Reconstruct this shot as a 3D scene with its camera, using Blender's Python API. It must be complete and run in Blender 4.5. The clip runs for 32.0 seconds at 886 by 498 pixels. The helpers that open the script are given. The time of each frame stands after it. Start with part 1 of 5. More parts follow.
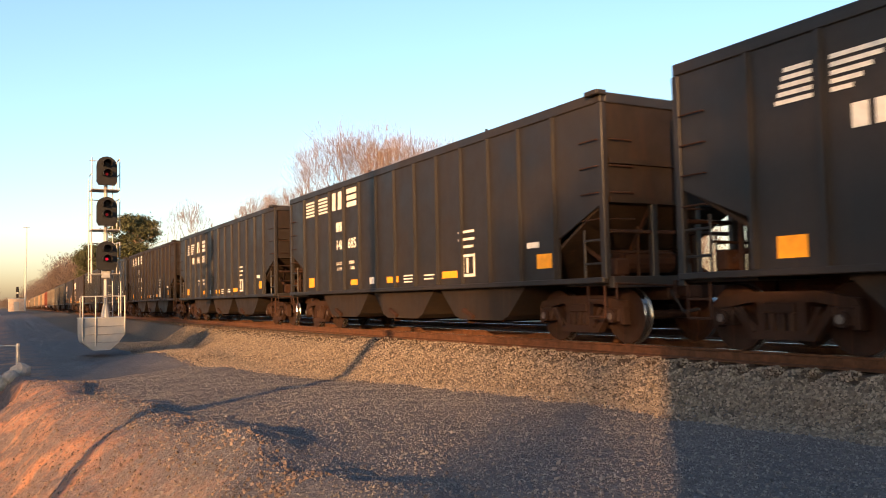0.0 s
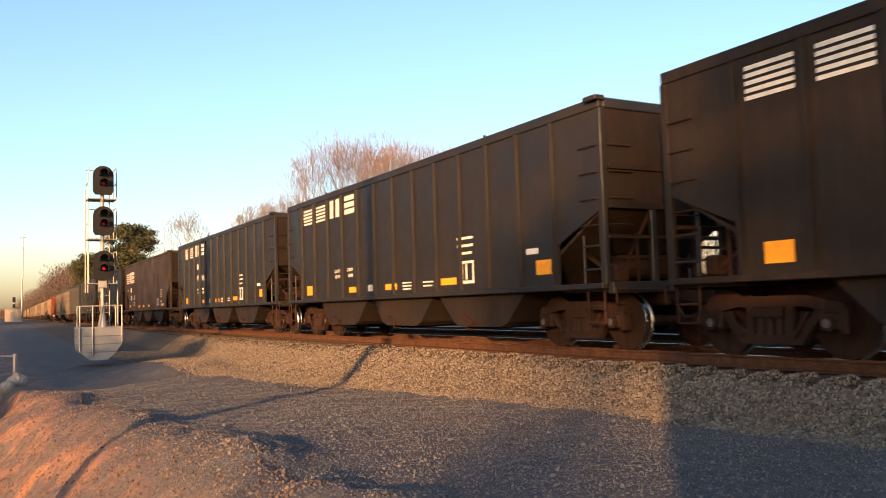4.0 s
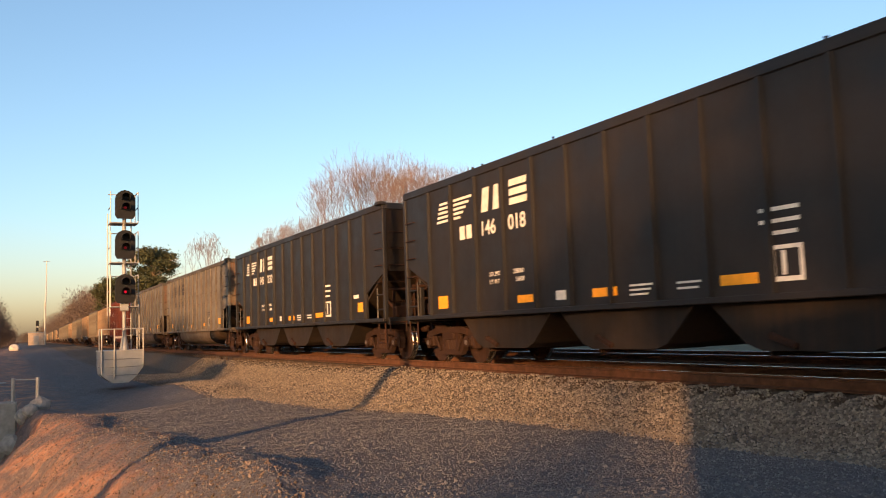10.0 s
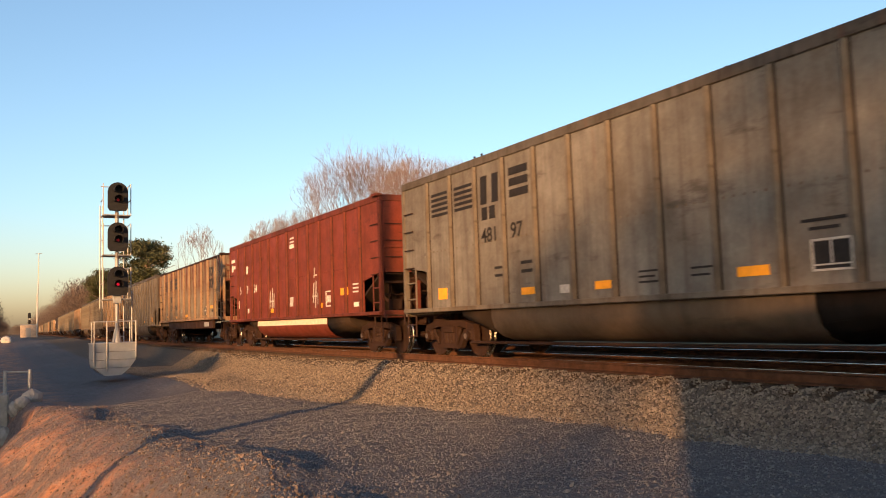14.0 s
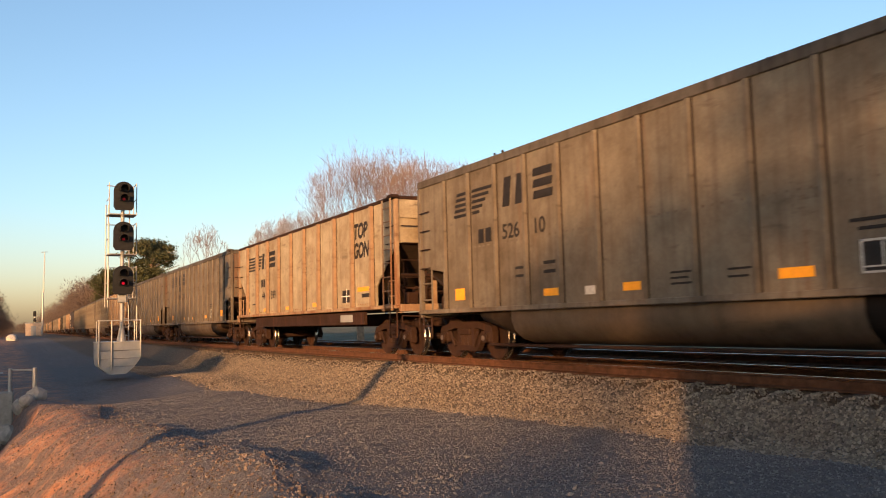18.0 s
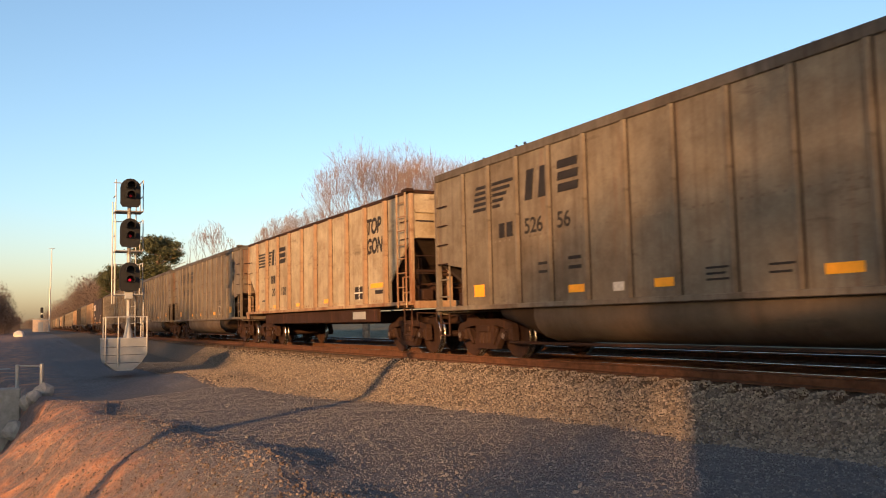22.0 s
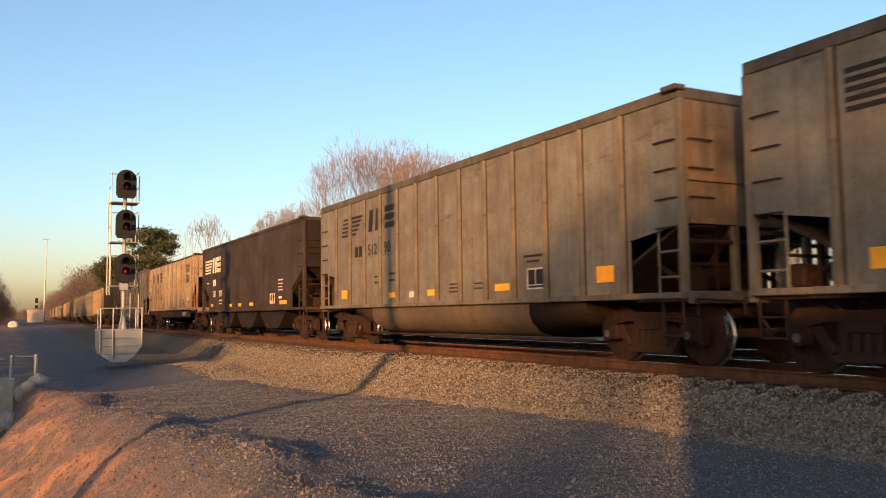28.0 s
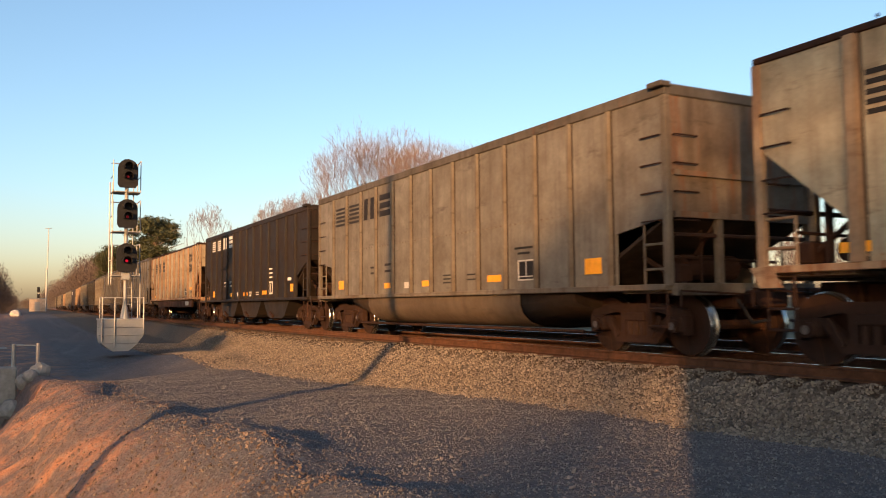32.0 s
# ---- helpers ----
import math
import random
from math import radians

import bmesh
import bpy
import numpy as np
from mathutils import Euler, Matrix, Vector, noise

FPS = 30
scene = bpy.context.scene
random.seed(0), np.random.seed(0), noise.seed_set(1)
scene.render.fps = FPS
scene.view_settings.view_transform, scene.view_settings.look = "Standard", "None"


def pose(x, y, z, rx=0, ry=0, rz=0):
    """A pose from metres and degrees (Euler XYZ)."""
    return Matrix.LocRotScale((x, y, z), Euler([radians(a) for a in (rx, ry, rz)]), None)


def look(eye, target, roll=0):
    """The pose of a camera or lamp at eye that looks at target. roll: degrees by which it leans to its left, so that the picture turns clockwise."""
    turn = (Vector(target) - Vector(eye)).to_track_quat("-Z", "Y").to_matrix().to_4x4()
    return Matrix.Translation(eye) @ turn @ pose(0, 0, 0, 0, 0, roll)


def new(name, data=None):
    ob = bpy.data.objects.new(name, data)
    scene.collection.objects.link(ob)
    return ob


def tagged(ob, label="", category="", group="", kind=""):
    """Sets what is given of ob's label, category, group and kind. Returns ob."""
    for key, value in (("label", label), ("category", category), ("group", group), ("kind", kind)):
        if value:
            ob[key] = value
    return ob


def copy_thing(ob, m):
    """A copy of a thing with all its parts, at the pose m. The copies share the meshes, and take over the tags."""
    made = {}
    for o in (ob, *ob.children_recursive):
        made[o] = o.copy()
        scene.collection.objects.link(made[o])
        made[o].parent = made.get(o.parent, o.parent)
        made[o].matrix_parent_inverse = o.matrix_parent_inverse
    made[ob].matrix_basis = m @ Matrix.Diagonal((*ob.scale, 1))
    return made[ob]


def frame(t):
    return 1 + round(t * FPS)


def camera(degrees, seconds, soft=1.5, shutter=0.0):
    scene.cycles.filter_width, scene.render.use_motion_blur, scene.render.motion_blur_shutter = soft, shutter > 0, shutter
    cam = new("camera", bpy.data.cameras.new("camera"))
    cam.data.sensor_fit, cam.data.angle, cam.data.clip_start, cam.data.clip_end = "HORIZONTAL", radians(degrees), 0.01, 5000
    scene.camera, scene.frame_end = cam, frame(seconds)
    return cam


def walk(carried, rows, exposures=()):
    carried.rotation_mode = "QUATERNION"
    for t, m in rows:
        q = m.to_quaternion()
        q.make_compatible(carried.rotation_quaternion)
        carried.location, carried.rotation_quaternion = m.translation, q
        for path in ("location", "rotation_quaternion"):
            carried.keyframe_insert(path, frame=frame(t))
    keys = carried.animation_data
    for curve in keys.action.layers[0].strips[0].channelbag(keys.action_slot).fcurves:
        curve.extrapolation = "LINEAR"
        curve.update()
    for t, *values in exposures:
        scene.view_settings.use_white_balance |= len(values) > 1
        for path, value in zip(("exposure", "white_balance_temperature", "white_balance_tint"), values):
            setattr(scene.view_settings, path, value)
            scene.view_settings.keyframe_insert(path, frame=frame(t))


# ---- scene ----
# The camera stands beside the line and turns a little; x is across the track, y runs along it, z = 0 at the rail top.
EYE = (0.0, 0.0, 0.827)
D = 9.96            # track centre from the camera
SPEED = 12.2        # train speed, metres a second


def aim(yaw, pitch, roll):
    """Camera pose: yaw to the right of the line of the track, pitch upwards, roll, all in degrees."""
    y, p, r = radians(yaw), radians(pitch), radians(roll)
    fwd = Vector((math.sin(y) * math.cos(p), math.cos(y) * math.cos(p), math.sin(p)))
    right = Vector((math.cos(y), -math.sin(y), 0))
    up = right.cross(fwd)
    r2 = math.cos(r) * right + math.sin(r) * up
    u2 = -math.sin(r) * right + math.cos(r) * up
    m = Matrix((r2, u2, -fwd)).transposed().to_4x4()
    return Matrix.Translation(EYE) @ m


cam = camera(56.87, 32.0, soft=1.0, shutter=0.15)
walk(cam, [
    (0.0, aim(29.44, 3.37, -1.35)),
    (0.5, aim(29.39, 3.21, -1.63)),
    (1.0, aim(29.80, 3.20, -1.80)),
    (1.5, aim(29.98, 3.25, -1.54)),
    (2.0, aim(30.04, 3.42, -1.54)),
    (2.5, aim(29.84, 3.65, -1.71)),
    (3.0, aim(29.82, 3.59, -2.01)),
    (3.5, aim(29.64, 3.57, -1.93)),
    (5.5, aim(30.28, 5.33, -1.36)),
    (6.0, aim(30.23, 5.39, -1.23)),
    (6.5, aim(29.90, 5.54, -1.44)),
    (7.0, aim(29.83, 5.72, -1.81)),
    (7.5, aim(29.72, 5.87, -1.63)),
    (8.0, aim(29.57, 5.78, -1.62)),
    (8.5, aim(29.50, 5.64, -1.50)),
    (9.0, aim(29.34, 5.59, -1.64)),
    (9.5, aim(28.85, 5.51, -1.89)),
    (10.0, aim(28.38, 5.37, -2.12)),
    (10.5, aim(28.25, 5.41, -2.34)),
    (11.0, aim(28.19, 5.36, -2.27)),
    (11.5, aim(28.35, 5.27, -2.28)),
    (12.0, aim(28.45, 5.21, -2.26)),
    (12.5, aim(28.44, 5.08, -2.32)),
    (13.0, aim(28.61, 5.21, -2.02)),
    (13.5, aim(28.76, 5.06, -1.62)),
    (14.0, aim(28.81, 4.90, -1.95)),
    (14.5, aim(28.66, 4.97, -2.06)),
    (16.5, aim(28.37, 4.90, -2.39)),
    (17.0, aim(28.20, 4.90, -2.24)),
    (17.5, aim(28.49, 5.10, -1.64)),
    (18.0, aim(28.48, 5.03, -1.46)),
    (18.5, aim(28.42, 4.83, -1.39)),
    (19.0, aim(28.42, 4.62, -1.23)),
    (19.5, aim(28.46, 4.60, -1.31)),
    (20.0, aim(28.37, 4.75, -1.32)),
    (20.5, aim(28.30, 4.81, -1.09)),
    (21.0, aim(28.29, 4.78, -1.21)),
    (21.5, aim(28.19, 4.90, -1.23)),
    (22.0, aim(28.07, 4.86, -1.30)),
    (22.5, aim(28.03, 4.77, -1.20)),
    (23.0, aim(28.08, 4.80, -1.31)),
    (23.5, aim(28.05, 4.91, -1.25)),
    (24.0, aim(27.94, 4.89, -1.40)),
    (24.5, aim(28.02, 4.68, -1.30)),
    (25.0, aim(28.02, 4.53, -1.38)),
    (25.5, aim(28.00, 4.47, -1.21)),
    (27.5, aim(28.29, 4.55, -0.98)),
    (28.0, aim(28.34, 4.47, -0.74)),
    (28.5, aim(28.42, 4.48, -0.67)),
    (29.0, aim(28.40, 4.52, -0.62)),
    (29.5, aim(28.02, 4.47, -0.57)),
    (30.0, aim(27.92, 4.38, -0.52)),
    (30.5, aim(28.03, 4.10, -0.92)),
    (31.0, aim(28.01, 4.02, -0.81)),
    (31.5, aim(28.33, 3.84, -0.85)),
    (32.0, aim(28.23, 3.81, -0.54)),
], exposures=[(0.0, 1.36), (3.5, 1.32), (6.0, 1.08), (12.0, 0.97), (32.0, 0.97)])

# ---- light ----
SUN_AZ, SUN_EL = radians(224), radians(8.2)
world = bpy.data.worlds.new("world")
scene.world = world
world.use_nodes = True
wn, wl = world.node_tree.nodes, world.node_tree.links
sky = wn.new("ShaderNodeTexSky")
sky.sky_type = "NISHITA"
sky.sun_disc = False
sky.sun_elevation, sky.sun_rotation = SUN_EL, SUN_AZ
sky.air_density, sky.dust_density, sky.ozone_density = 1.0, 1.6, 2.1
wn["Background"].inputs["Strength"].default_value = 0.158
# a little warm haze low over the horizon
w_co = wn.new("ShaderNodeTexCoord")
w_xyz = wn.new("ShaderNodeSeparateXYZ")
wl.new(w_co.outputs["Generated"], w_xyz.inputs[0])
w_map = wn.new("ShaderNodeMapRange")
w_map.inputs["From Min"].default_value, w_map.inputs["From Max"].default_value = 0.0, 0.14
wl.new(w_xyz.outputs["Z"], w_map.inputs["Value"])
w_tint = wn.new("ShaderNodeMix")
w_tint.data_type = "RGBA"
w_tint.inputs[6].default_value, w_tint.inputs[7].default_value = (1.13, 0.88, 0.87, 1), (1.0, 0.985, 1.0, 1)
wl.new(w_map.outputs[0], w_tint.inputs[0])
w_mul = wn.new("ShaderNodeMix")
w_mul.data_type, w_mul.blend_type = "RGBA", "MULTIPLY"
w_mul.inputs[0].default_value = 1.0
wl.new(sky.outputs[0], w_mul.inputs[6])
wl.new(w_tint.outputs[2], w_mul.inputs[7])
wl.new(w_mul.outputs[2], wn["Background"].inputs["Color"])
sun = new("sun", bpy.data.lights.new("sun", "SUN"))
sun.data.energy, sun.data.angle, sun.data.color = 4.8, radians(0.7), (1.0, 0.51, 0.20)
s_dir = Vector((math.sin(SUN_AZ) * math.cos(SUN_EL), math.cos(SUN_AZ) * math.cos(SUN_EL), math.sin(SUN_EL)))
sun.matrix_world = look(s_dir * 60, (0, 0, 0))

# ---- materials ----
def nodes_of(name, rough=0.7, metal=0.0):
    m = bpy.data.materials.new(name)
    m.use_nodes = True
    n, l = m.node_tree.nodes, m.node_tree.links
    b = n["Principled BSDF"]
    b.inputs["Roughness"].default_value, b.inputs["Metallic"].default_value = rough, metal
    if metal == 0:
        b.inputs["Specular IOR Level"].default_value = 0.4 if rough < 0.6 else 0.2   # dust dulls old surfaces
    return m, n, l, b


def noise_tex(n, l, coord, scale, detail=4, rough=0.6, stretch=(1, 1, 1)):
    mp = n.new("ShaderNodeMapping")
    mp.inputs["Scale"].default_value = stretch
    l.new(coord, mp.inputs["Vector"])
    t = n.new("ShaderNodeTexNoise")
    t.inputs["Scale"].default_value, t.inputs["Detail"].default_value, t.inputs["Roughness"].default_value = scale, detail, rough
    l.new(mp.outputs[0], t.inputs["Vector"])
    return t.outputs["Fac"]


def ramp(n, l, fac, stops):
    r = n.new("ShaderNodeValToRGB")
    e = r.color_ramp.elements
    while len(e) < len(stops):
        e.new(0.5)
    for el, (p, c) in zip(e, stops):
        el.position, el.color = p, (*c, 1)
    l.new(fac, r.inputs[0])
    return r.outputs[0]


def mix(n, l, fac, a, b, mode="MIX"):
    x = n.new("ShaderNodeMix")
    x.data_type, x.blend_type = "RGBA", mode
    for sock, v in ((x.inputs[0], fac), (x.inputs[6], a), (x.inputs[7], b)):
        if isinstance(v, (int, float)):
            sock.default_value = v
        elif isinstance(v, tuple):
            sock.default_value = (*v, 1)
        else:
            l.new(v, sock)
    return x.outputs[2]


def bump(n, l, b, height, strength, dist=0.02):
    k = n.new("ShaderNodeBump")
    k.inputs["Strength"].default_value, k.inputs["Distance"].default_value = strength, dist
    l.new(height, k.inputs["Height"])
    l.new(k.outputs[0], b.inputs["Normal"])


def painted(name, base, grime, streak=0.5, rust=0.0, rough=0.55, rust_col=(0.16, 0.06, 0.025), seed=0.0, rust_from=None):
    """Weathered paint on steel: blotches, vertical streaks of grime, and rust."""
    m, n, l, b = nodes_of(name, rough)
    tc = n.new("ShaderNodeTexCoord").outputs["Object"]
    mp = n.new("ShaderNodeMapping")
    mp.inputs["Location"].default_value = (seed, seed * 1.7, seed * 0.3)
    l.new(tc, mp.inputs["Vector"])
    co = mp.outputs[0]
    blot = noise_tex(n, l, co, 0.7, 5, 0.65)
    strk = noise_tex(n, l, co, 1.0, 4, 0.6, (3.0, 7.0, 0.22))
    fine = noise_tex(n, l, co, 22.0, 4, 0.7)
    c1 = mix(n, l, ramp(n, l, blot, [(0.36, (0, 0, 0)), (0.66, (1, 1, 1))]), base, tuple(0.38 * a + 0.62 * g for a, g in zip(base, grime)))
    k = streak
    c2 = mix(n, l, ramp(n, l, strk, [(0.48, (0, 0, 0)), (0.74, (k, k, k))]), c1, grime)
    patch = noise_tex(n, l, co, 2.6, 6, 0.7)
    c2 = mix(n, l, 1.0, c2, ramp(n, l, patch, [(0.32, (0.74, 0.72, 0.70)), (0.62, (1.0, 1.0, 1.0))]), "MULTIPLY")
    smud = noise_tex(n, l, co, 1.0, 5, 0.7, (0.8, 0.7, 2.6))
    c2 = mix(n, l, ramp(n, l, smud, [(0.60, (0, 0, 0)), (0.70, (0.6, 0.6, 0.6))]), c2, tuple(0.6 * g for g in grime))
    rs = noise_tex(n, l, co, 1.0, 6, 0.65, (2.2, 4.4, 0.30))
    lo = 0.62 - 0.22 * rust
    c3 = c2
    if rust > 0:
        amount = ramp(n, l, rs, [(lo, (0, 0, 0)), (lo + 0.08, (min(1, rust * 1.6),) * 3)])
        if rust_from:
            # runs of rust that start high under the top edge
            zz = n.new("ShaderNodeSeparateXYZ")
            l.new(tc, zz.inputs[0])
            gate = n.new("ShaderNodeMapRange")
            gate.inputs["From Min"].default_value, gate.inputs["From Max"].default_value = rust_from, rust_from + 0.9
            l.new(zz.outputs["Z"], gate.inputs["Value"])
            amount = mix(n, l, 1.0, amount, gate.outputs[0], "MULTIPLY")
        c3 = mix(n, l, amount, c2, rust_col)
    mu = mix(n, l, 1.0, c3, ramp(n, l, fine, [(0.25, (0.78, 0.78, 0.78)), (0.75, (1, 1, 1))]), "MULTIPLY")
    l.new(mu, b.inputs["Base Color"])
    l.new(ramp(n, l, blot, [(0.3, (rough - 0.1,) * 3), (0.7, (min(1, rough + 0.2),) * 3)]), b.inputs["Roughness"])
    dent = noise_tex(n, l, co, 1.6, 2, 0.5)
    bump(n, l, b, mix(n, l, 0.6, strk, dent), 0.22, 0.03)
    return m


def plain(name, col, rough=0.6, metal=0.0, var=0.25, scale=8.0):
    m, n, l, b = nodes_of(name, rough, metal)
    tc = n.new("ShaderNodeTexCoord").outputs["Object"]
    f = noise_tex(n, l, tc, scale, 5, 0.65)
    lo, hi = 1 - var, 1 + var
    l.new(ramp(n, l, f, [(0.3, tuple(c * lo for c in col)), (0.7, tuple(min(1, c * hi) for c in col))]), b.inputs["Base Color"])
    bump(n, l, b, f, 0.15, 0.01)
    return m


MAT = {
    "black": painted("black_paint", (0.0134, 0.0125, 0.0126), (0.0269, 0.0197, 0.0151), 0.5, 0.0, 0.5),
    "black_b": painted("dusty_black_paint", (0.0173, 0.0145, 0.0128), (0.0403, 0.0255, 0.016), 0.8, 0.0, 0.6, seed=3.1),
    "brownish": painted("brown_dusted_paint", (0.054, 0.036, 0.0245), (0.0255, 0.019, 0.0145), 0.8, 0.1, 0.65, seed=7.7),
    "grey": painted("grey_paint", (0.195, 0.180, 0.153), (0.085, 0.068, 0.053), 0.55, 0.06, 0.6),
    "grey_b": painted("tan_grey_paint", (0.190, 0.163, 0.122), (0.083, 0.062, 0.044), 0.65, 0.12, 0.65, seed=5.3),
    "grey_c": painted("pale_grey_paint", (0.212, 0.200, 0.176), (0.080, 0.064, 0.050), 0.6, 0.1, 0.6, seed=9.9),
    "cream": painted("cream_paint", (0.427, 0.371, 0.259), (0.165, 0.108, 0.0616), 0.5, 0.12, 0.6, seed=2.2),
    "cream_b": painted("rusty_cream_paint", (0.29, 0.245, 0.172), (0.112, 0.066, 0.039), 0.7, 0.75, 0.65, (0.13, 0.036, 0.014), 4.4, 2.0),
    "cream_rib": painted("rust_streaked_rib", (0.37, 0.275, 0.175), (0.19, 0.085, 0.042), 0.9, 0.45, 0.7, seed=1.2),
    "grey_rib": painted("grimy_grey_rib", (0.180, 0.156, 0.122), (0.078, 0.054, 0.037), 0.8, 0.15, 0.7, seed=6.1),
    "grey_chord": painted("grimy_grey_chord", (0.113, 0.101, 0.0845), (0.047, 0.0348, 0.0263), 0.8, 0.15, 0.7, seed=8.1),
    "grey_end": painted("stained_grey_end", (0.19, 0.158, 0.12), (0.0763, 0.049, 0.0305), 0.9, 0.45, 0.7, seed=3.3),
    "tub_grime": painted("grimy_tub_paint", (0.128, 0.097, 0.066), (0.062, 0.041, 0.027), 0.6, 0.1, 0.5, seed=4.9),
    "faint": plain("faint_chalk", (0.36, 0.33, 0.28), 0.8, 0, 0.4, 20),
    "chalk": plain("chalk", (0.42, 0.40, 0.36), 0.8, 0, 0.3, 20),
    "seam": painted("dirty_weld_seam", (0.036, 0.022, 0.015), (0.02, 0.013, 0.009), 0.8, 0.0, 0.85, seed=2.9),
    "red_rib": painted("grimy_red_rib", (0.17, 0.038, 0.022), (0.06, 0.022, 0.015), 1.0, 0.2, 0.7, seed=6.1),
    "black_end": painted("rust_dusted_end", (0.019, 0.0135, 0.0105), (0.012, 0.0085, 0.0065), 0.7, 0.2, 0.7, (0.04, 0.019, 0.010), seed=1.9),
    "red": painted("faded_red_paint", (0.21, 0.043, 0.024), (0.10, 0.03, 0.018), 0.6, 0.1, 0.6),
    "under": painted("rusty_underframe", (0.044, 0.0195, 0.011), (0.020, 0.0105, 0.007), 0.7, 0.2, 0.8),
    # darker brown for floors, slope sheets and tub ends
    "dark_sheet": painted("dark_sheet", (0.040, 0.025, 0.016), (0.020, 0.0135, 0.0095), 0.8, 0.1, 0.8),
    "truck": painted("truck_grime", (0.042, 0.020, 0.012), (0.020, 0.0105, 0.007), 0.8, 0.15, 0.75),
    "tread": plain("polished_tread", (0.55, 0.52, 0.48), 0.25, 1.0, 0.1),
    "railtop": plain("polished_rail_top", (0.62, 0.60, 0.57), 0.22, 1.0, 0.1),
    "steel": plain("worn_steel", (0.13, 0.105, 0.09), 0.5, 0.4, 0.3, 20),
    "railrust": plain("rusty_rail", (0.080, 0.036, 0.019), 0.85, 0.0, 0.35, 6),
    "tie": plain("tarred_tie", (0.060, 0.042, 0.030), 0.9, 0.0, 0.4, 9),
    "white": plain("white_lettering", (0.648, 0.621, 0.558), 0.6, 0, 0.15),
    "cream_letter": plain("cream_lettering", (0.66, 0.55, 0.43), 0.65, 0, 0.2),
    "dark_letter": plain("dark_lettering", (0.018, 0.015, 0.013), 0.6, 0, 0.3),
    "yellow": plain("reflective_yellow", (0.75, 0.315, 0.013), 0.45, 0, 0.15),
    "galv": plain("galvanised_steel", (0.272, 0.272, 0.264), 0.5, 0.3, 0.15),
    "head": plain("signal_black", (0.012, 0.012, 0.012), 0.6, 0, 0.3),
    "panel": plain("pale_panel", (0.24, 0.25, 0.255), 0.7, 0, 0.12, 3),
    "wall": plain("dark_shade_wall", (0.10, 0.085, 0.075), 0.9, 0, 0.3, 2),
    "concrete": plain("weathered_concrete", (0.27, 0.25, 0.22), 0.9, 0, 0.25, 5),
    "bark": plain("bark", (0.17, 0.125, 0.09), 0.9, 0, 0.3, 4),
    "twig": plain("bare_twigs", (0.158, 0.120, 0.104), 0.9, 0, 0.25, 2),
    "needle": plain("pine_needles", (0.075, 0.078, 0.034), 0.9, 0, 0.45, 1.5),
    "coal": plain("coal", (0.012, 0.012, 0.013), 0.55, 0, 0.4, 12),
    "tan": plain("tan_wall", (0.42, 0.33, 0.25), 0.85, 0, 0.2, 3),
    "brush": plain("winter_brush", (0.098, 0.072, 0.058), 0.95, 0, 0.4, 0.5),
}
mled, nn, ll, bb = nodes_of("red_lens", 0.3)
bb.inputs["Base Color"].default_value = (0.4, 0.01, 0.01, 1)
bb.inputs["Emission Color"].default_value = (1.0, 0.012, 0.04, 1)
bb.inputs["Emission Strength"].default_value = 0.35
MAT["lens"] = mled
mled, nn, ll, bb = nodes_of("red_lens_dim", 0.3)
bb.inputs["Base Color"].default_value = (0.3, 0.01, 0.01, 1)
bb.inputs["Emission Color"].default_value = (1.0, 0.05, 0.06, 1)
bb.inputs["Emission Strength"].default_value = 0.05
MAT["lens_dim"] = mled


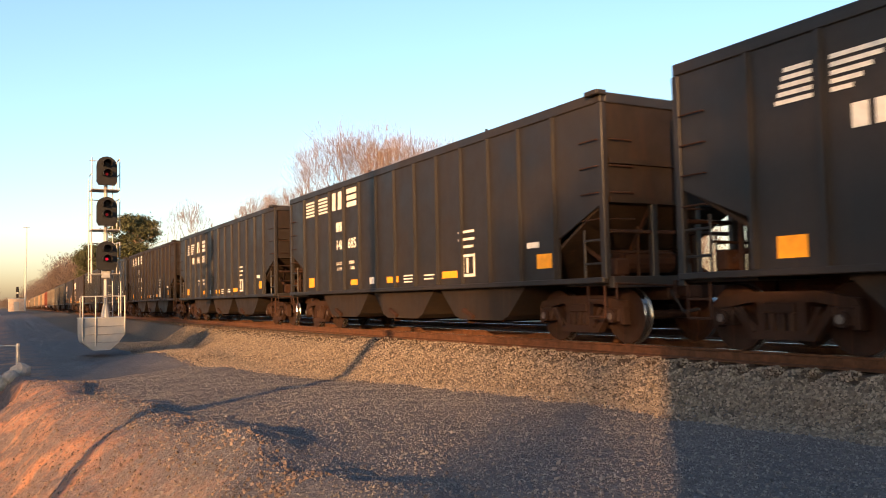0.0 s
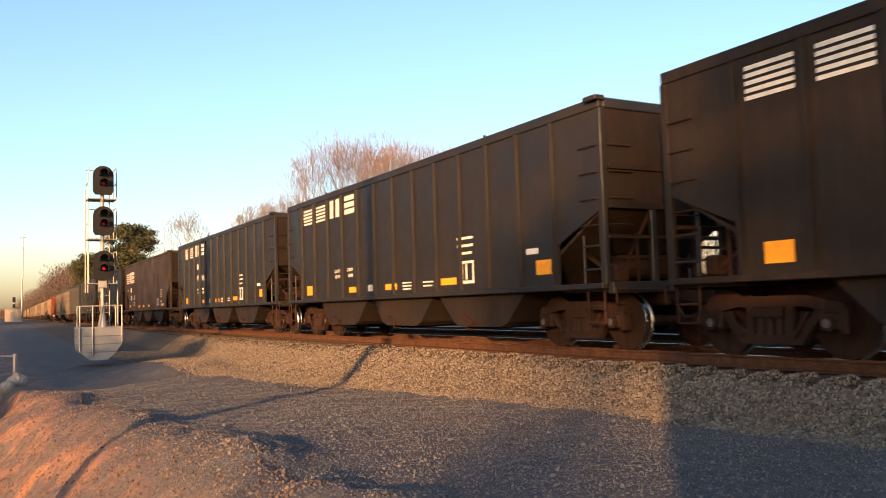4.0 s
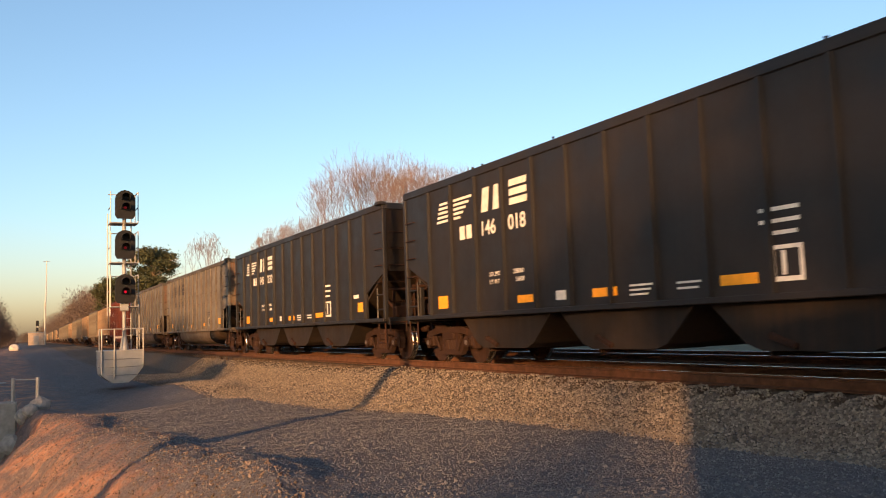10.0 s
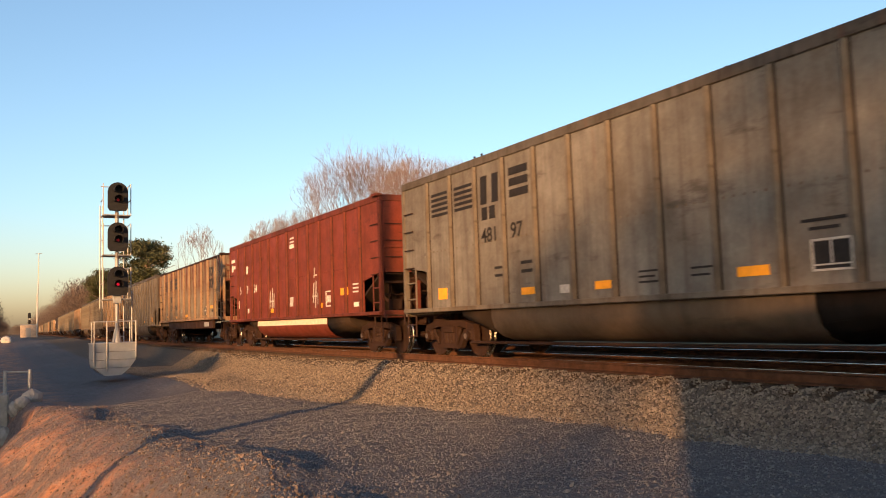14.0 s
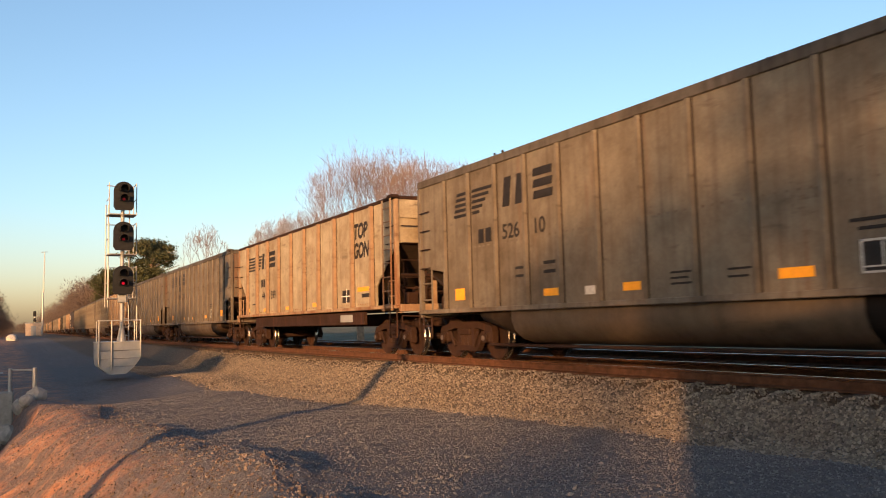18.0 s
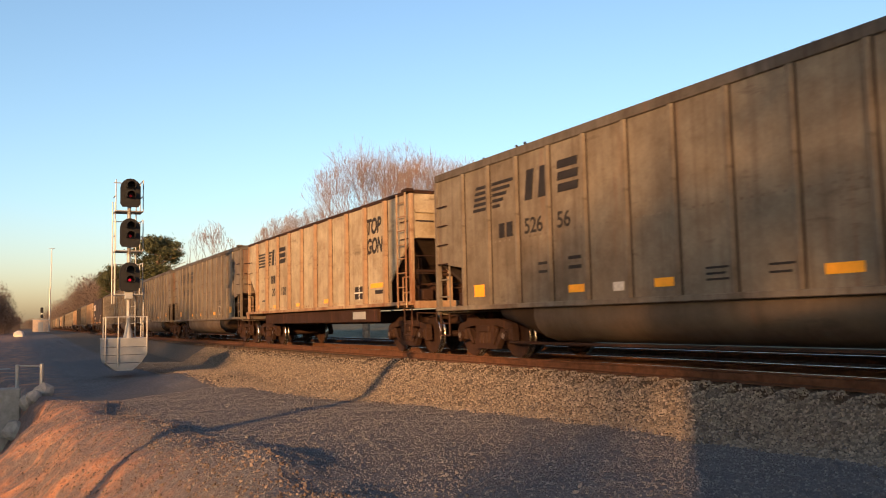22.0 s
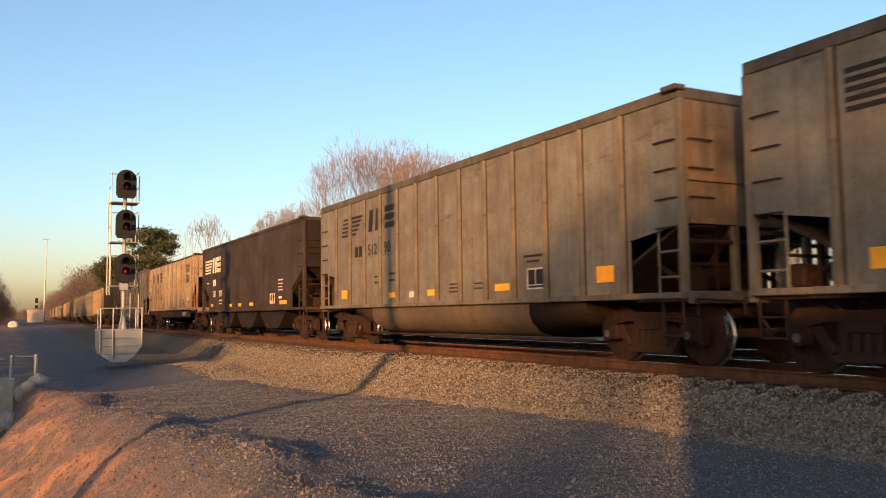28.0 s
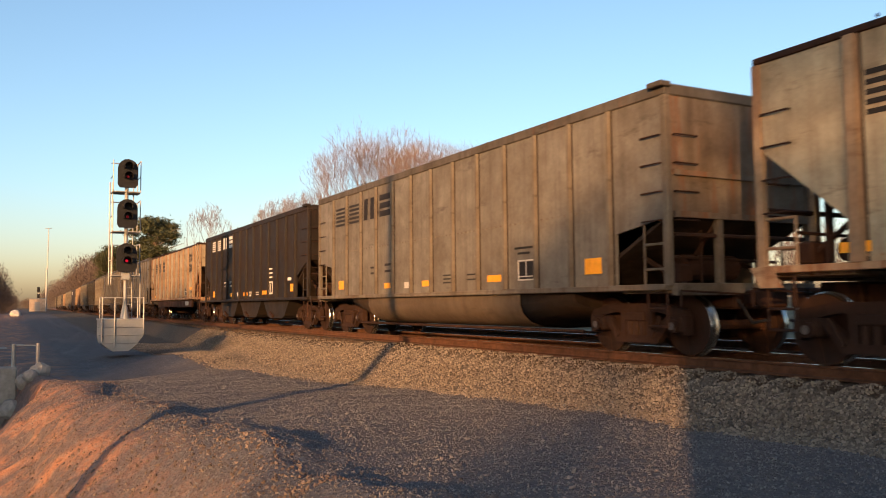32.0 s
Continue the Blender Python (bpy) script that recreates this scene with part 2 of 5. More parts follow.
def gravel_mat():
    """Grey gravel with red clay on the left bank, by place."""
    m, n, l, b = nodes_of("gravel_ground", 0.95)
    geo = n.new("ShaderNodeNewGeometry").outputs["Position"]
    v = n.new("ShaderNodeTexVoronoi")
    v.inputs["Scale"].default_value = 24
    l.new(geo, v.inputs["Vector"])
    big = noise_tex(n, l, geo, 0.5, 5, 0.65)
    mid = noise_tex(n, l, geo, 6, 5, 0.7)
    fine = noise_tex(n, l, geo, 60, 4, 0.7)
    stone = ramp(n, l, v.outputs["Color"], [(0.0, (0.060, 0.059, 0.063)), (0.6, (0.102, 0.098, 0.101)), (1.0, (0.19, 0.18, 0.178))])
    dirt = ramp(n, l, mid, [(0.3, (0.072, 0.069, 0.071)), (0.7, (0.115, 0.108, 0.107))])
    c = mix(n, l, ramp(n, l, big, [(0.35, (0.1, 0.1, 0.1)), (0.65, (0.75, 0.75, 0.75))]), stone, dirt)
    sx = n.new("ShaderNodeSeparateXYZ")
    l.new(geo, sx.inputs[0])
    ad = n.new("ShaderNodeMath")
    ad.operation = "MULTIPLY_ADD"
    l.new(mid, ad.inputs[0])
    ad.inputs[1].default_value = 2.2
    l.new(sx.outputs["X"], ad.inputs[2])
    mr = n.new("ShaderNodeMapRange")
    mr.inputs["From Min"].default_value, mr.inputs["From Max"].default_value = 3.1, 2.0
    l.new(ad.outputs[0], mr.inputs["Value"])
    clay = ramp(n, l, mid, [(0.3, (0.15, 0.085, 0.056)), (0.5, (0.40, 0.185, 0.10)), (0.72, (0.40, 0.28, 0.20))])
    patch = noise_tex(n, l, geo, 1.3, 6, 0.7)
    clay = mix(n, l, ramp(n, l, patch, [(0.36, (0, 0, 0)), (0.55, (0.85, 0.85, 0.85))]), clay, c)
    c = mix(n, l, mr.outputs[0], c, clay)
    # pale ballast on the shoulder, brown dust along the tracks
    spill = n.new("ShaderNodeMapRange")
    spill.inputs["From Min"].default_value, spill.inputs["From Max"].default_value = 14.0, 23.0
    spill.inputs["To Max"].default_value = 2.1
    l.new(sx.outputs["Y"], spill.inputs["Value"])
    wide = n.new("ShaderNodeMath")
    l.new(sx.outputs["X"], wide.inputs[0])
    l.new(spill.outputs[0], wide.inputs[1])
    for lo, hi, dark, pale in ((6.85, 7.25, (0.055, 0.044, 0.034), (0.13, 0.106, 0.082)), (8.45, 8.75, (0.05, 0.033, 0.022), (0.10, 0.068, 0.046))):
        br = n.new("ShaderNodeMapRange")
        br.inputs["From Min"].default_value, br.inputs["From Max"].default_value = lo, hi
        wob = n.new("ShaderNodeMath")
        wob.operation = "MULTIPLY_ADD"
        l.new(mid, wob.inputs[0])
        wob.inputs[1].default_value = 0.35
        l.new(wide.outputs[0] if lo < 8 else sx.outputs["X"], wob.inputs[2])
        l.new(wob.outputs[0], br.inputs["Value"])
        c = mix(n, l, br.outputs[0], c, ramp(n, l, v.outputs["Color"], [(0.1, dark), (0.9, pale)]))
    fr = n.new("ShaderNodeMapRange")
    fr.inputs["From Min"].default_value, fr.inputs["From Max"].default_value = 16.5, 18.5
    l.new(sx.outputs["X"], fr.inputs["Value"])
    grass = ramp(n, l, big, [(0.35, (0.085, 0.08, 0.05)), (0.65, (0.14, 0.13, 0.08))])
    c = mix(n, l, fr.outputs[0], c, grass)
    l.new(c, b.inputs["Base Color"])
    hgt = mix(n, l, 0.4, v.outputs["Distance"], fine)
    bump(n, l, b, hgt, 0.7, 0.035)
    return m


def stone_mat(name, lo, mid, hi):
    m, n, l, b = nodes_of(name, 0.9)
    r = n.new("ShaderNodeNewGeometry").outputs["Random Per Island"]
    l.new(ramp(n, l, r, [(0.0, lo), (0.6, mid), (1.0, hi)]), b.inputs["Base Color"])
    return m


MAT["ground"] = gravel_mat()
MAT["stone"] = stone_mat("ballast_stone", (0.115, 0.093, 0.072), (0.172, 0.139, 0.107), (0.265, 0.22, 0.175))
MAT["pebble"] = stone_mat("road_gravel", (0.075, 0.073, 0.077), (0.112, 0.108, 0.111), (0.18, 0.172, 0.17))
MAT["clod"] = stone_mat("clay_clods", (0.08, 0.062, 0.051), (0.135, 0.098, 0.078), (0.22, 0.172, 0.142))


# ---- mesh helpers ----
def part(name, bm, material, parent, label="", loc=None):
    """Link a bmesh as one mesh object under a thing or a part."""
    me = bpy.data.meshes.new(name)
    bm.to_mesh(me)
    bm.free()
    me.materials.append(material)
    return share(name, me, parent, loc, label)


def share(name, me, parent, loc=None, label="", rot=None):
    """Link one more object on the mesh me."""
    ob = new(name, me)
    ob.parent = parent
    if loc is not None:
        ob.location = loc
    if rot is not None:
        ob.rotation_euler = rot
    if label:
        tagged(ob, label)
    return ob


def mesh_of(name, bm, material):
    me = bpy.data.meshes.new(name)
    bm.to_mesh(me)
    bm.free()
    me.materials.append(material)
    return me


def box(bm, x0, x1, y0, y1, z0, z1, bevel=0.0):
    r = bmesh.ops.create_cube(bm, size=1.0, matrix=Matrix.Translation(((x0 + x1) / 2, (y0 + y1) / 2, (z0 + z1) / 2)) @ Matrix.Diagonal((abs(x1 - x0), abs(y1 - y0), abs(z1 - z0), 1)))
    if bevel:
        es = list({e for v in r["verts"] for e in v.link_edges})
        bmesh.ops.bevel(bm, geom=es, offset=bevel, segments=1, affect="EDGES")
    return bm


def boxes(*items, bevel=0.0):
    bm = bmesh.new()
    for it in items:
        box(bm, *it, bevel=bevel)
    return bm


def rod(bm, a, b, r, seg=6, r2=None):
    a, b = Vector(a), Vector(b)
    d = b - a
    m = Matrix.Translation((a + b) / 2) @ d.to_track_quat("Z", "Y").to_matrix().to_4x4()
    bmesh.ops.create_cone(bm, cap_ends=True, segments=seg, radius1=r, radius2=r if r2 is None else r2, depth=d.length, matrix=m)
    return bm


def rods(r, *pts, seg=6):
    bm = bmesh.new()
    for a, b in pts:
        rod(bm, a, b, r, seg)
    return bm


def prism(bm, outline, axis, a, b):
    """Extrude a closed outline of (u, v) along an axis from a to b. axis x: (y, z); axis y: (x, z)."""
    f = (lambda u, v, w: (w, u, v)) if axis == "x" else (lambda u, v, w: (u, w, v))
    p = [bm.verts.new(f(u, v, a)) for u, v in outline]
    q = [bm.verts.new(f(u, v, b)) for u, v in outline]
    n = len(p)
    bm.faces.new(p)
    bm.faces.new(q[::-1])
    for i in range(n):
        bm.faces.new((p[i], q[i], q[(i + 1) % n], p[(i + 1) % n]))
    bmesh.ops.recalc_face_normals(bm, faces=bm.faces)
    return bm


# ---- the line of the track ----
Y_BEND, Y_STRAIGHT, RADIUS = 45.0, 90.0, 1600.0
TURN = (Y_STRAIGHT - Y_BEND) / RADIUS


def track_at(u):
    """The place and heading (to the right, radians) of the track centre u metres along the line."""
    if u <= Y_BEND:
        return D, u, 0.0
    if u <= Y_STRAIGHT:
        a = (u - Y_BEND) / RADIUS
        return D + RADIUS * (1 - math.cos(a)), Y_BEND + RADIUS * math.sin(a), a
    s = u - Y_STRAIGHT
    return (D + RADIUS * (1 - math.cos(TURN)) + s * math.sin(TURN), Y_BEND + RADIUS * math.sin(TURN) + s * math.cos(TURN), TURN)


def off_track(x, y):
    """Distance of a place from the track centre, to the right."""
    cx, cy, a = track_at(y)
    return (x - cx) * math.cos(a)


def smooth(a, b, v):
    t = max(0.0, min(1.0, (v - a) / (b - a)))
    return t * t * (3 - 2 * t)


TRACK_2 = 4.27


def ground_z(x, y):
    """Height of the ground: a ballasted bed under two tracks, a gravel road beside it, a bank that falls to a ditch."""
    d = off_track(x, y)
    road = -0.60 - 0.26 * smooth(8, 18, y) + 0.05 * smooth(24, 34, y) + 0.85 * smooth(45, 110, y)
    far = -0.75 + 1.9 * smooth(16, 60, x) + 0.3 * smooth(40, 200, y)
    bed = -0.19
    # ballast shoulder on the near side
    toe = 2.62 + 0.25 * noise.noise((y * 0.3, 3.0, 0.0)) + 0.9 * smooth(12, 22, y) * (1 - smooth(26, 34, y))
    t = max(0.0, min(1.0, (d + toe) / (toe - 1.62)))
    z = road + (bed - road) * t
    if d > TRACK_2 + 1.6:
        z = bed + (far - bed) * max(0.0, min(1.0, (d - TRACK_2 - 1.6) / 1.6))
    # bank down to the ditch on the left
    edge = 2.05 - 0.085 * (y - 8) + 0.25 * noise.noise((0.0, y * 0.45, 7.0))
    if y > 21:
        edge = min(edge, 0.95 - 0.02 * (y - 21))
    fall = max(0.0, edge - x)
    run = 3.0 - 1.9 * smooth(18.5, 21.5, y)
    z -= 1.9 * smooth(-0.2, run, fall) * smooth(3.0, 6.5, y) * (1 - smooth(34, 60, y))
    z += (0.16 * noise.noise((x * 1.3, y * 0.9, 5.0)) + 0.07 * noise.noise((x * 3.7, y * 2.9, 9.0)) + 0.03 * noise.noise((x * 9.0, y * 8.0, 3.0))) * smooth(0.0, 0.8, fall) * smooth(5, 7, y) * (1 - smooth(30, 60, y))
    # a low lip of clay and stone along the bank, and heaps on the road
    lip = math.exp(-((x - edge - 0.25) / 0.48) ** 2)
    z += lip * (1 - smooth(20, 26, y)) * (0.08 + 0.09 * math.exp(-((y - 8.3) / 1.1) ** 2) + 0.09 * noise.noise((x * 0.9, y * 0.7, 1.5)) + 0.06 * noise.noise((x * 4.3, y * 3.7, 6.5)))
    z += 0.40 * math.exp(-((x - 5.4) / 1.5) ** 2 - ((y - 25.0) / 4.2) ** 2)
    z += 0.15 * (1 - smooth(3.6, 8.0, y)) * smooth(2.2, 4.0, x) * (1 - smooth(6.2, 7.2, x)) * smooth(-4, 2, y)
    # stone heaped between the ties, their ends laid bare
    if -2.0 < d < -0.9 and 0 < y < 36:
        z += smooth(-1.95, -1.5, d) * (1 - smooth(-1.15, -0.95, d)) * (-0.015 - 0.085 * math.cos(2 * math.pi * y / 0.52))
    n = 0.5 if d > -2.6 else 1.0
    if abs(x) < 60 and y < 120:
        z += n * (0.05 * noise.noise((x * 0.55, y * 0.55, 0.3)) + 0.035 * noise.noise((x * 1.7, y * 1.7, 2.2)) + 0.018 * noise.noise((x * 5.1, y * 5.1, 4.0)))
    return z


def axis_steps(stops):
    """Coordinates with a step that changes along the way: (start, end, step)."""
    out = []
    for a, b, s in stops:
        n = max(1, round((b - a) / s))
        out += [a + (b - a) * i / n for i in range(n)]
    return out + [stops[-1][1]]


def grid_sheet(xs, ys, fz):
    verts = [(x, y, fz(x, y)) for y in ys for x in xs]
    nx = len(xs)
    faces = [(j * nx + i, j * nx + i + 1, (j + 1) * nx + i + 1, (j + 1) * nx + i) for j in range(len(ys) - 1) for i in range(nx - 1)]
    return verts, faces


GX = axis_steps([(-2500, -400, 350), (-400, -60, 34), (-60, -12, 4), (-12, -2, 0.5), (-2, 9, 0.11), (9, 20, 0.8), (20, 70, 5), (70, 400, 33), (400, 2500, 350)])
GY = axis_steps([(-2500, -300, 370), (-300, -40, 26), (-40, 2, 3), (2, 16, 0.104), (16, 32, 0.19), (32, 60, 0.8), (60, 160, 4), (160, 600, 40), (600, 4000, 420)])


def build_ground():
    v, f = grid_sheet(GX, GY, ground_z)
    me = bpy.data.meshes.new("ground")
    me.from_pydata(v, [], f)
    me.polygons.foreach_set("use_smooth", [True] * len(me.polygons))
    me.materials.append(MAT["ground"])
    tagged(new("ground", me), "grey gravel and red clay ground beside the railway", "ground", kind="structure")
    return np.array([p[2] for p in v]).reshape(len(GY), len(GX))


RAIL = [(-0.075, -0.175), (0.075, -0.175), (0.075, -0.163), (0.012, -0.142), (0.012, -0.042), (0.036, -0.032), (0.036, -0.003), (-0.036, -0.003), (-0.036, -0.032), (-0.012, -0.042), (-0.012, -0.142), (-0.075, -0.163)]


def sweep(outline, off, us, dz=0.0):
    bm = bmesh.new()
    rings = []
    for u in us:
        cx, cy, a = track_at(u)
        ca, sa = math.cos(a), math.sin(a)
        rings.append([bm.verts.new((cx + (off + x) * ca, cy - (off + x) * sa, z + dz)) for x, z in outline])
    n = len(outline)
    for p, q in zip(rings, rings[1:]):
        for i in range(n):
            bm.faces.new((p[i], p[(i + 1) % n], q[(i + 1) % n], q[i]))
    bm.faces.new(rings[0][::-1])
    bm.faces.new(rings[-1])
    bmesh.ops.recalc_face_normals(bm, faces=bm.faces)
    return bm


def build_track(off, label):
    us = axis_steps([(-60, 45, 15), (45, 90, 3), (90, 700, 60)])
    tr = tagged(new("railway_track"), label, "track", kind="structure")
    for s in (-0.754, 0.754):
        r = part("rail", sweep(RAIL, off + s, us), MAT["railrust"], tr, "rusty steel rail")
        part("running_surface", sweep([(-0.022, -0.003), (0.022, -0.003), (0.018, 0.0), (-0.018, 0.0)], off + s, us), MAT["railtop"], r, "polished strip on top of the rail")
    tie = mesh_of("tie", boxes((-1.3, 1.3, -0.115, 0.115, -0.36, -0.178), bevel=0.012), MAT["tie"])
    plate = mesh_of("tie_plate", boxes((-0.18, 0.18, -0.09, 0.09, -0.178, -0.168)), MAT["railrust"])
    n = 0
    rest = bmesh.new()
    rng = random.Random(11 + int(off))
    for i in range(-40, 400):
        u = i * 0.52
        cx, cy, a = track_at(u)
        m = Matrix.Translation((cx + off * math.cos(a), cy - off * math.sin(a), 0)) @ Matrix.Rotation(-a + rng.uniform(-0.012, 0.012), 4, "Z")
        if 0 <= i < 100 and off == 0 or 0 <= i < 50:
            t = share("tie", tie, tr)
            t.matrix_basis = m @ Matrix.Translation((rng.uniform(-0.05, 0.05), 0, rng.uniform(-0.008, 0.004)))
            if i < 50:
                for s in (-0.754, 0.754):
                    share("tie_plate", plate, t, (s, 0, 0))
        else:
            box(rest, -1.3, 1.3, -0.115, 0.115, -0.36, -0.178)
            bmesh.ops.transform(rest, matrix=m, verts=rest.verts[-8:])
    tagged(part("far_ties", rest, MAT["tie"], tr), kind="stuff")


def sheet_height(x, y):
    """Height of the ground sheet at many places at once."""
    gx, gy = np.array(GX), np.array(GY)
    i = np.clip(np.searchsorted(gx, x) - 1, 0, len(gx) - 2)
    j = np.clip(np.searchsorted(gy, y) - 1, 0, len(gy) - 2)
    u, v = (x - gx[i]) / (gx[i + 1] - gx[i]), (y - gy[j]) / (gy[j + 1] - gy[j])
    h = GROUND_H
    return (h[j, i] * (1 - u) + h[j, i + 1] * u) * (1 - v) + (h[j + 1, i] * (1 - u) + h[j + 1, i + 1] * u) * v


def scatter_stones(name, label, area, count, smin, smax, seed, keep=None, mat="pebble", near=1.6, sunk=0.25, skew=2.2):
    """Loose angular stones, half sunk, as one heap of small meshes."""
    rng = np.random.default_rng(seed)
    base = np.array([(1, 0, 0), (-1, 0, 0), (0, 1, 0), (0, -1, 0), (0, 0, 1), (0, 0, -1)], float)
    tris = np.array([(0, 2, 4), (2, 1, 4), (1, 3, 4), (3, 0, 4), (2, 0, 5), (1, 2, 5), (3, 1, 5), (0, 3, 5)])
    x0, x1, y0, y1 = area
    x, y = rng.uniform(x0, x1, count), y0 + (y1 - y0) * rng.random(count) ** near
    if keep:
        ok = keep(x, y, rng)
        x, y = x[ok], y[ok]
    n = len(x)
    s = (smin + (smax - smin) * rng.random(n) ** skew)[:, None, None]
    q = rng.normal(size=(n, 4))
    w, a, b, c = (q / np.linalg.norm(q, axis=1)[:, None]).T
    rot = np.stack([1 - 2 * (b * b + c * c), 2 * (a * b - c * w), 2 * (a * c + b * w), 2 * (a * b + c * w), 1 - 2 * (a * a + c * c), 2 * (b * c - a * w),
                    2 * (a * c - b * w), 2 * (b * c + a * w), 1 - 2 * (a * a + b * b)], axis=1).reshape(n, 3, 3)
    p = base[None] * s * (0.65 + 0.7 * rng.random((n, 6, 1))) * np.array([1.2, 0.95, 0.8])
    p = np.einsum("nij,nkj->nki", rot, p)
    p += np.stack([x, y, sheet_height(x, y) + sunk * s[:, 0, 0]], axis=1)[:, None, :]
    f = tris[None] + 6 * np.arange(n)[:, None, None]
    me = bpy.data.meshes.new(name)
    me.from_pydata(p.reshape(-1, 3).tolist(), [], f.reshape(-1, 3).tolist())
    me.materials.append(MAT[mat])
    tagged(new(name, me), label, "gravel", kind="stuff")


def shoulder(x, y, rng):
    """The near ballast shoulder, less the ends of the ties."""
    d = x - D
    ramp_out = np.clip((y - 14) / 9, 0, 1)
    low = -3.2 + 0.5 * rng.random(len(x)) - 2.1 * ramp_out * ramp_out * (3 - 2 * ramp_out)
    from_tie = np.abs((y + 0.26) % 0.52 - 0.26)
    return (low < d) & (d < -1.15) & ((d < -1.48) | (from_tie > 0.14))


GROUND_H = build_ground()
build_track(0.0, "rusty main track on dark ties in pale ballast")
build_track(TRACK_2, "second track behind the train")
scatter_stones("ballast", "pale crushed stone ballast beside the rails", (4.4, 8.85, 4.0, 40.0), 110000, 0.012, 0.030, 5, shoulder, "stone", 1.5, 0.3, 1.5)
scatter_stones("bank_stones", "loose stones and clods along the clay bank", (0.2, 2.35, 6.0, 22.0), 6500, 0.006, 0.026, 8, None, "clod")
scatter_stones("loose_gravel", "loose grey gravel on the trackside road", (1.6, 7.6, 2.6, 22.0), 82000, 0.005, 0.014, 6)
scatter_stones("coarse_gravel", "scattered larger pale stones on the trackside road", (2.0, 7.4, 2.6, 20.0), 1700, 0.010, 0.026, 12)


# ---- railway cars ----
def spin_profile(bm, prof, x0, seg=28):
    """A solid turned about the x axis from (x, radius) pairs."""
    rings = []
    for x, r in prof:
        rings.append([bm.verts.new((x0 + x, r * math.cos(2 * math.pi * i / seg), r * math.sin(2 * math.pi * i / seg))) for i in range(seg)])
    for p, q in zip(rings, rings[1:]):
        for i in range(seg):
            bm.faces.new((p[i], p[(i + 1) % seg], q[(i + 1) % seg], q[i]))
    bm.faces.new(rings[0][::-1])
    bm.faces.new(rings[-1])


WR = 0.457


def wheelset_mesh():
    bm = bmesh.new()
    for s in (-1, 1):
        prof = [(-0.07, 0.09), (-0.075, 0.30), (-0.085, 0.40), (-0.085, WR - 0.012), (-0.07, WR - 0.003), (0.03, WR), (0.035, WR + 0.025), (0.055, WR + 0.022), (0.06, 0.40), (0.02, 0.33), (0.03, 0.12), (0.08, 0.10)]
        spin_profile(bm, [(x * -s if s > 0 else x, r) for x, r in prof], 0.754 * s)
    rod(bm, (-1.0, 0, 0), (1.0, 0, 0), 0.075, 10)
    # web holes and bolts that show the turning
    for s in (-1, 1):
        for i in range(3):
            a = i * 2.094
            rod(bm, (s * 0.99, 0.05 * math.cos(a), 0.05 * math.sin(a)), (s * 1.03, 0.05 * math.cos(a), 0.05 * math.sin(a)), 0.016, 5)
    bmesh.ops.recalc_face_normals(bm, faces=bm.faces)
    me = mesh_of("wheelset", bm, MAT["truck"])
    me.materials.append(MAT["tread"])
    for p in me.polygons:
        ys = [me.vertices[i].co for i in p.vertices]
        rr = [math.hypot(c.y, c.z) for c in ys]
        if min(rr) > WR - 0.02 and max(rr) < WR + 0.03:
            p.material_index = 1
    return me


def sideframe_mesh():
    """A cast side frame: arched top, pedestal jaws, slanted tension members, columns and springs, with open windows between."""
    bm = bmesh.new()
    t = 0.07
    for o in ([(-1.12, 0.58), (-1.06, 0.70), (-0.55, 0.80), (0.55, 0.80), (1.06, 0.70), (1.12, 0.58), (0.95, 0.58), (0.5, 0.66), (-0.5, 0.66), (-0.95, 0.58)],
              [(-0.80, 0.60), (-0.68, 0.60), (-0.34, 0.32), (-0.34, 0.18), (-0.46, 0.18)],
              [(0.80, 0.60), (0.46, 0.18), (0.34, 0.18), (0.34, 0.32), (0.68, 0.60)],
              [(-0.46, 0.18), (0.46, 0.18), (0.40, 0.30), (-0.40, 0.30)],
              [(-0.36, 0.30), (-0.24, 0.30), (-0.24, 0.67), (-0.36, 0.67)],
              [(0.24, 0.30), (0.36, 0.30), (0.36, 0.67), (0.24, 0.67)]):
        prism(bm, o, "x", -t, t)
        t = 0.062
    for s in (-1, 1):
        box(bm, -0.10, 0.10, s * 0.89 - 0.15, s * 0.89 + 0.15, 0.36, 0.60, 0.03)
        rod(bm, (-0.15, s * 0.89, WR), (0.0, s * 0.89, WR), 0.10, 12)
        rod(bm, (-0.17, s * 0.89, WR), (-0.15, s * 0.89, WR), 0.06, 10)
        rod(bm, (-0.10, s * 0.60, 0.60), (-0.10, s * 0.40, 0.28), 0.03, 6)
        box(bm, -0.08, 0.08, s * 1.06 - 0.05, s * 1.06 + 0.05, 0.32, 0.62, 0.01)
    for y in (-0.15, 0.0, 0.15):
        rod(bm, (-0.03, y, 0.30), (-0.03, y, 0.52), 0.062, 8)
    box(bm, -0.11, 0.11, -0.23, 0.23, 0.52, 0.66, 0.02)
    me = mesh_of("side_frame", bm, MAT["truck"])
    me.materials.append(MAT["steel"])
    for f in me.polygons:
        if f.center.x < -0.168 and f.normal.x < -0.9:
            f.material_index = 1
    return me


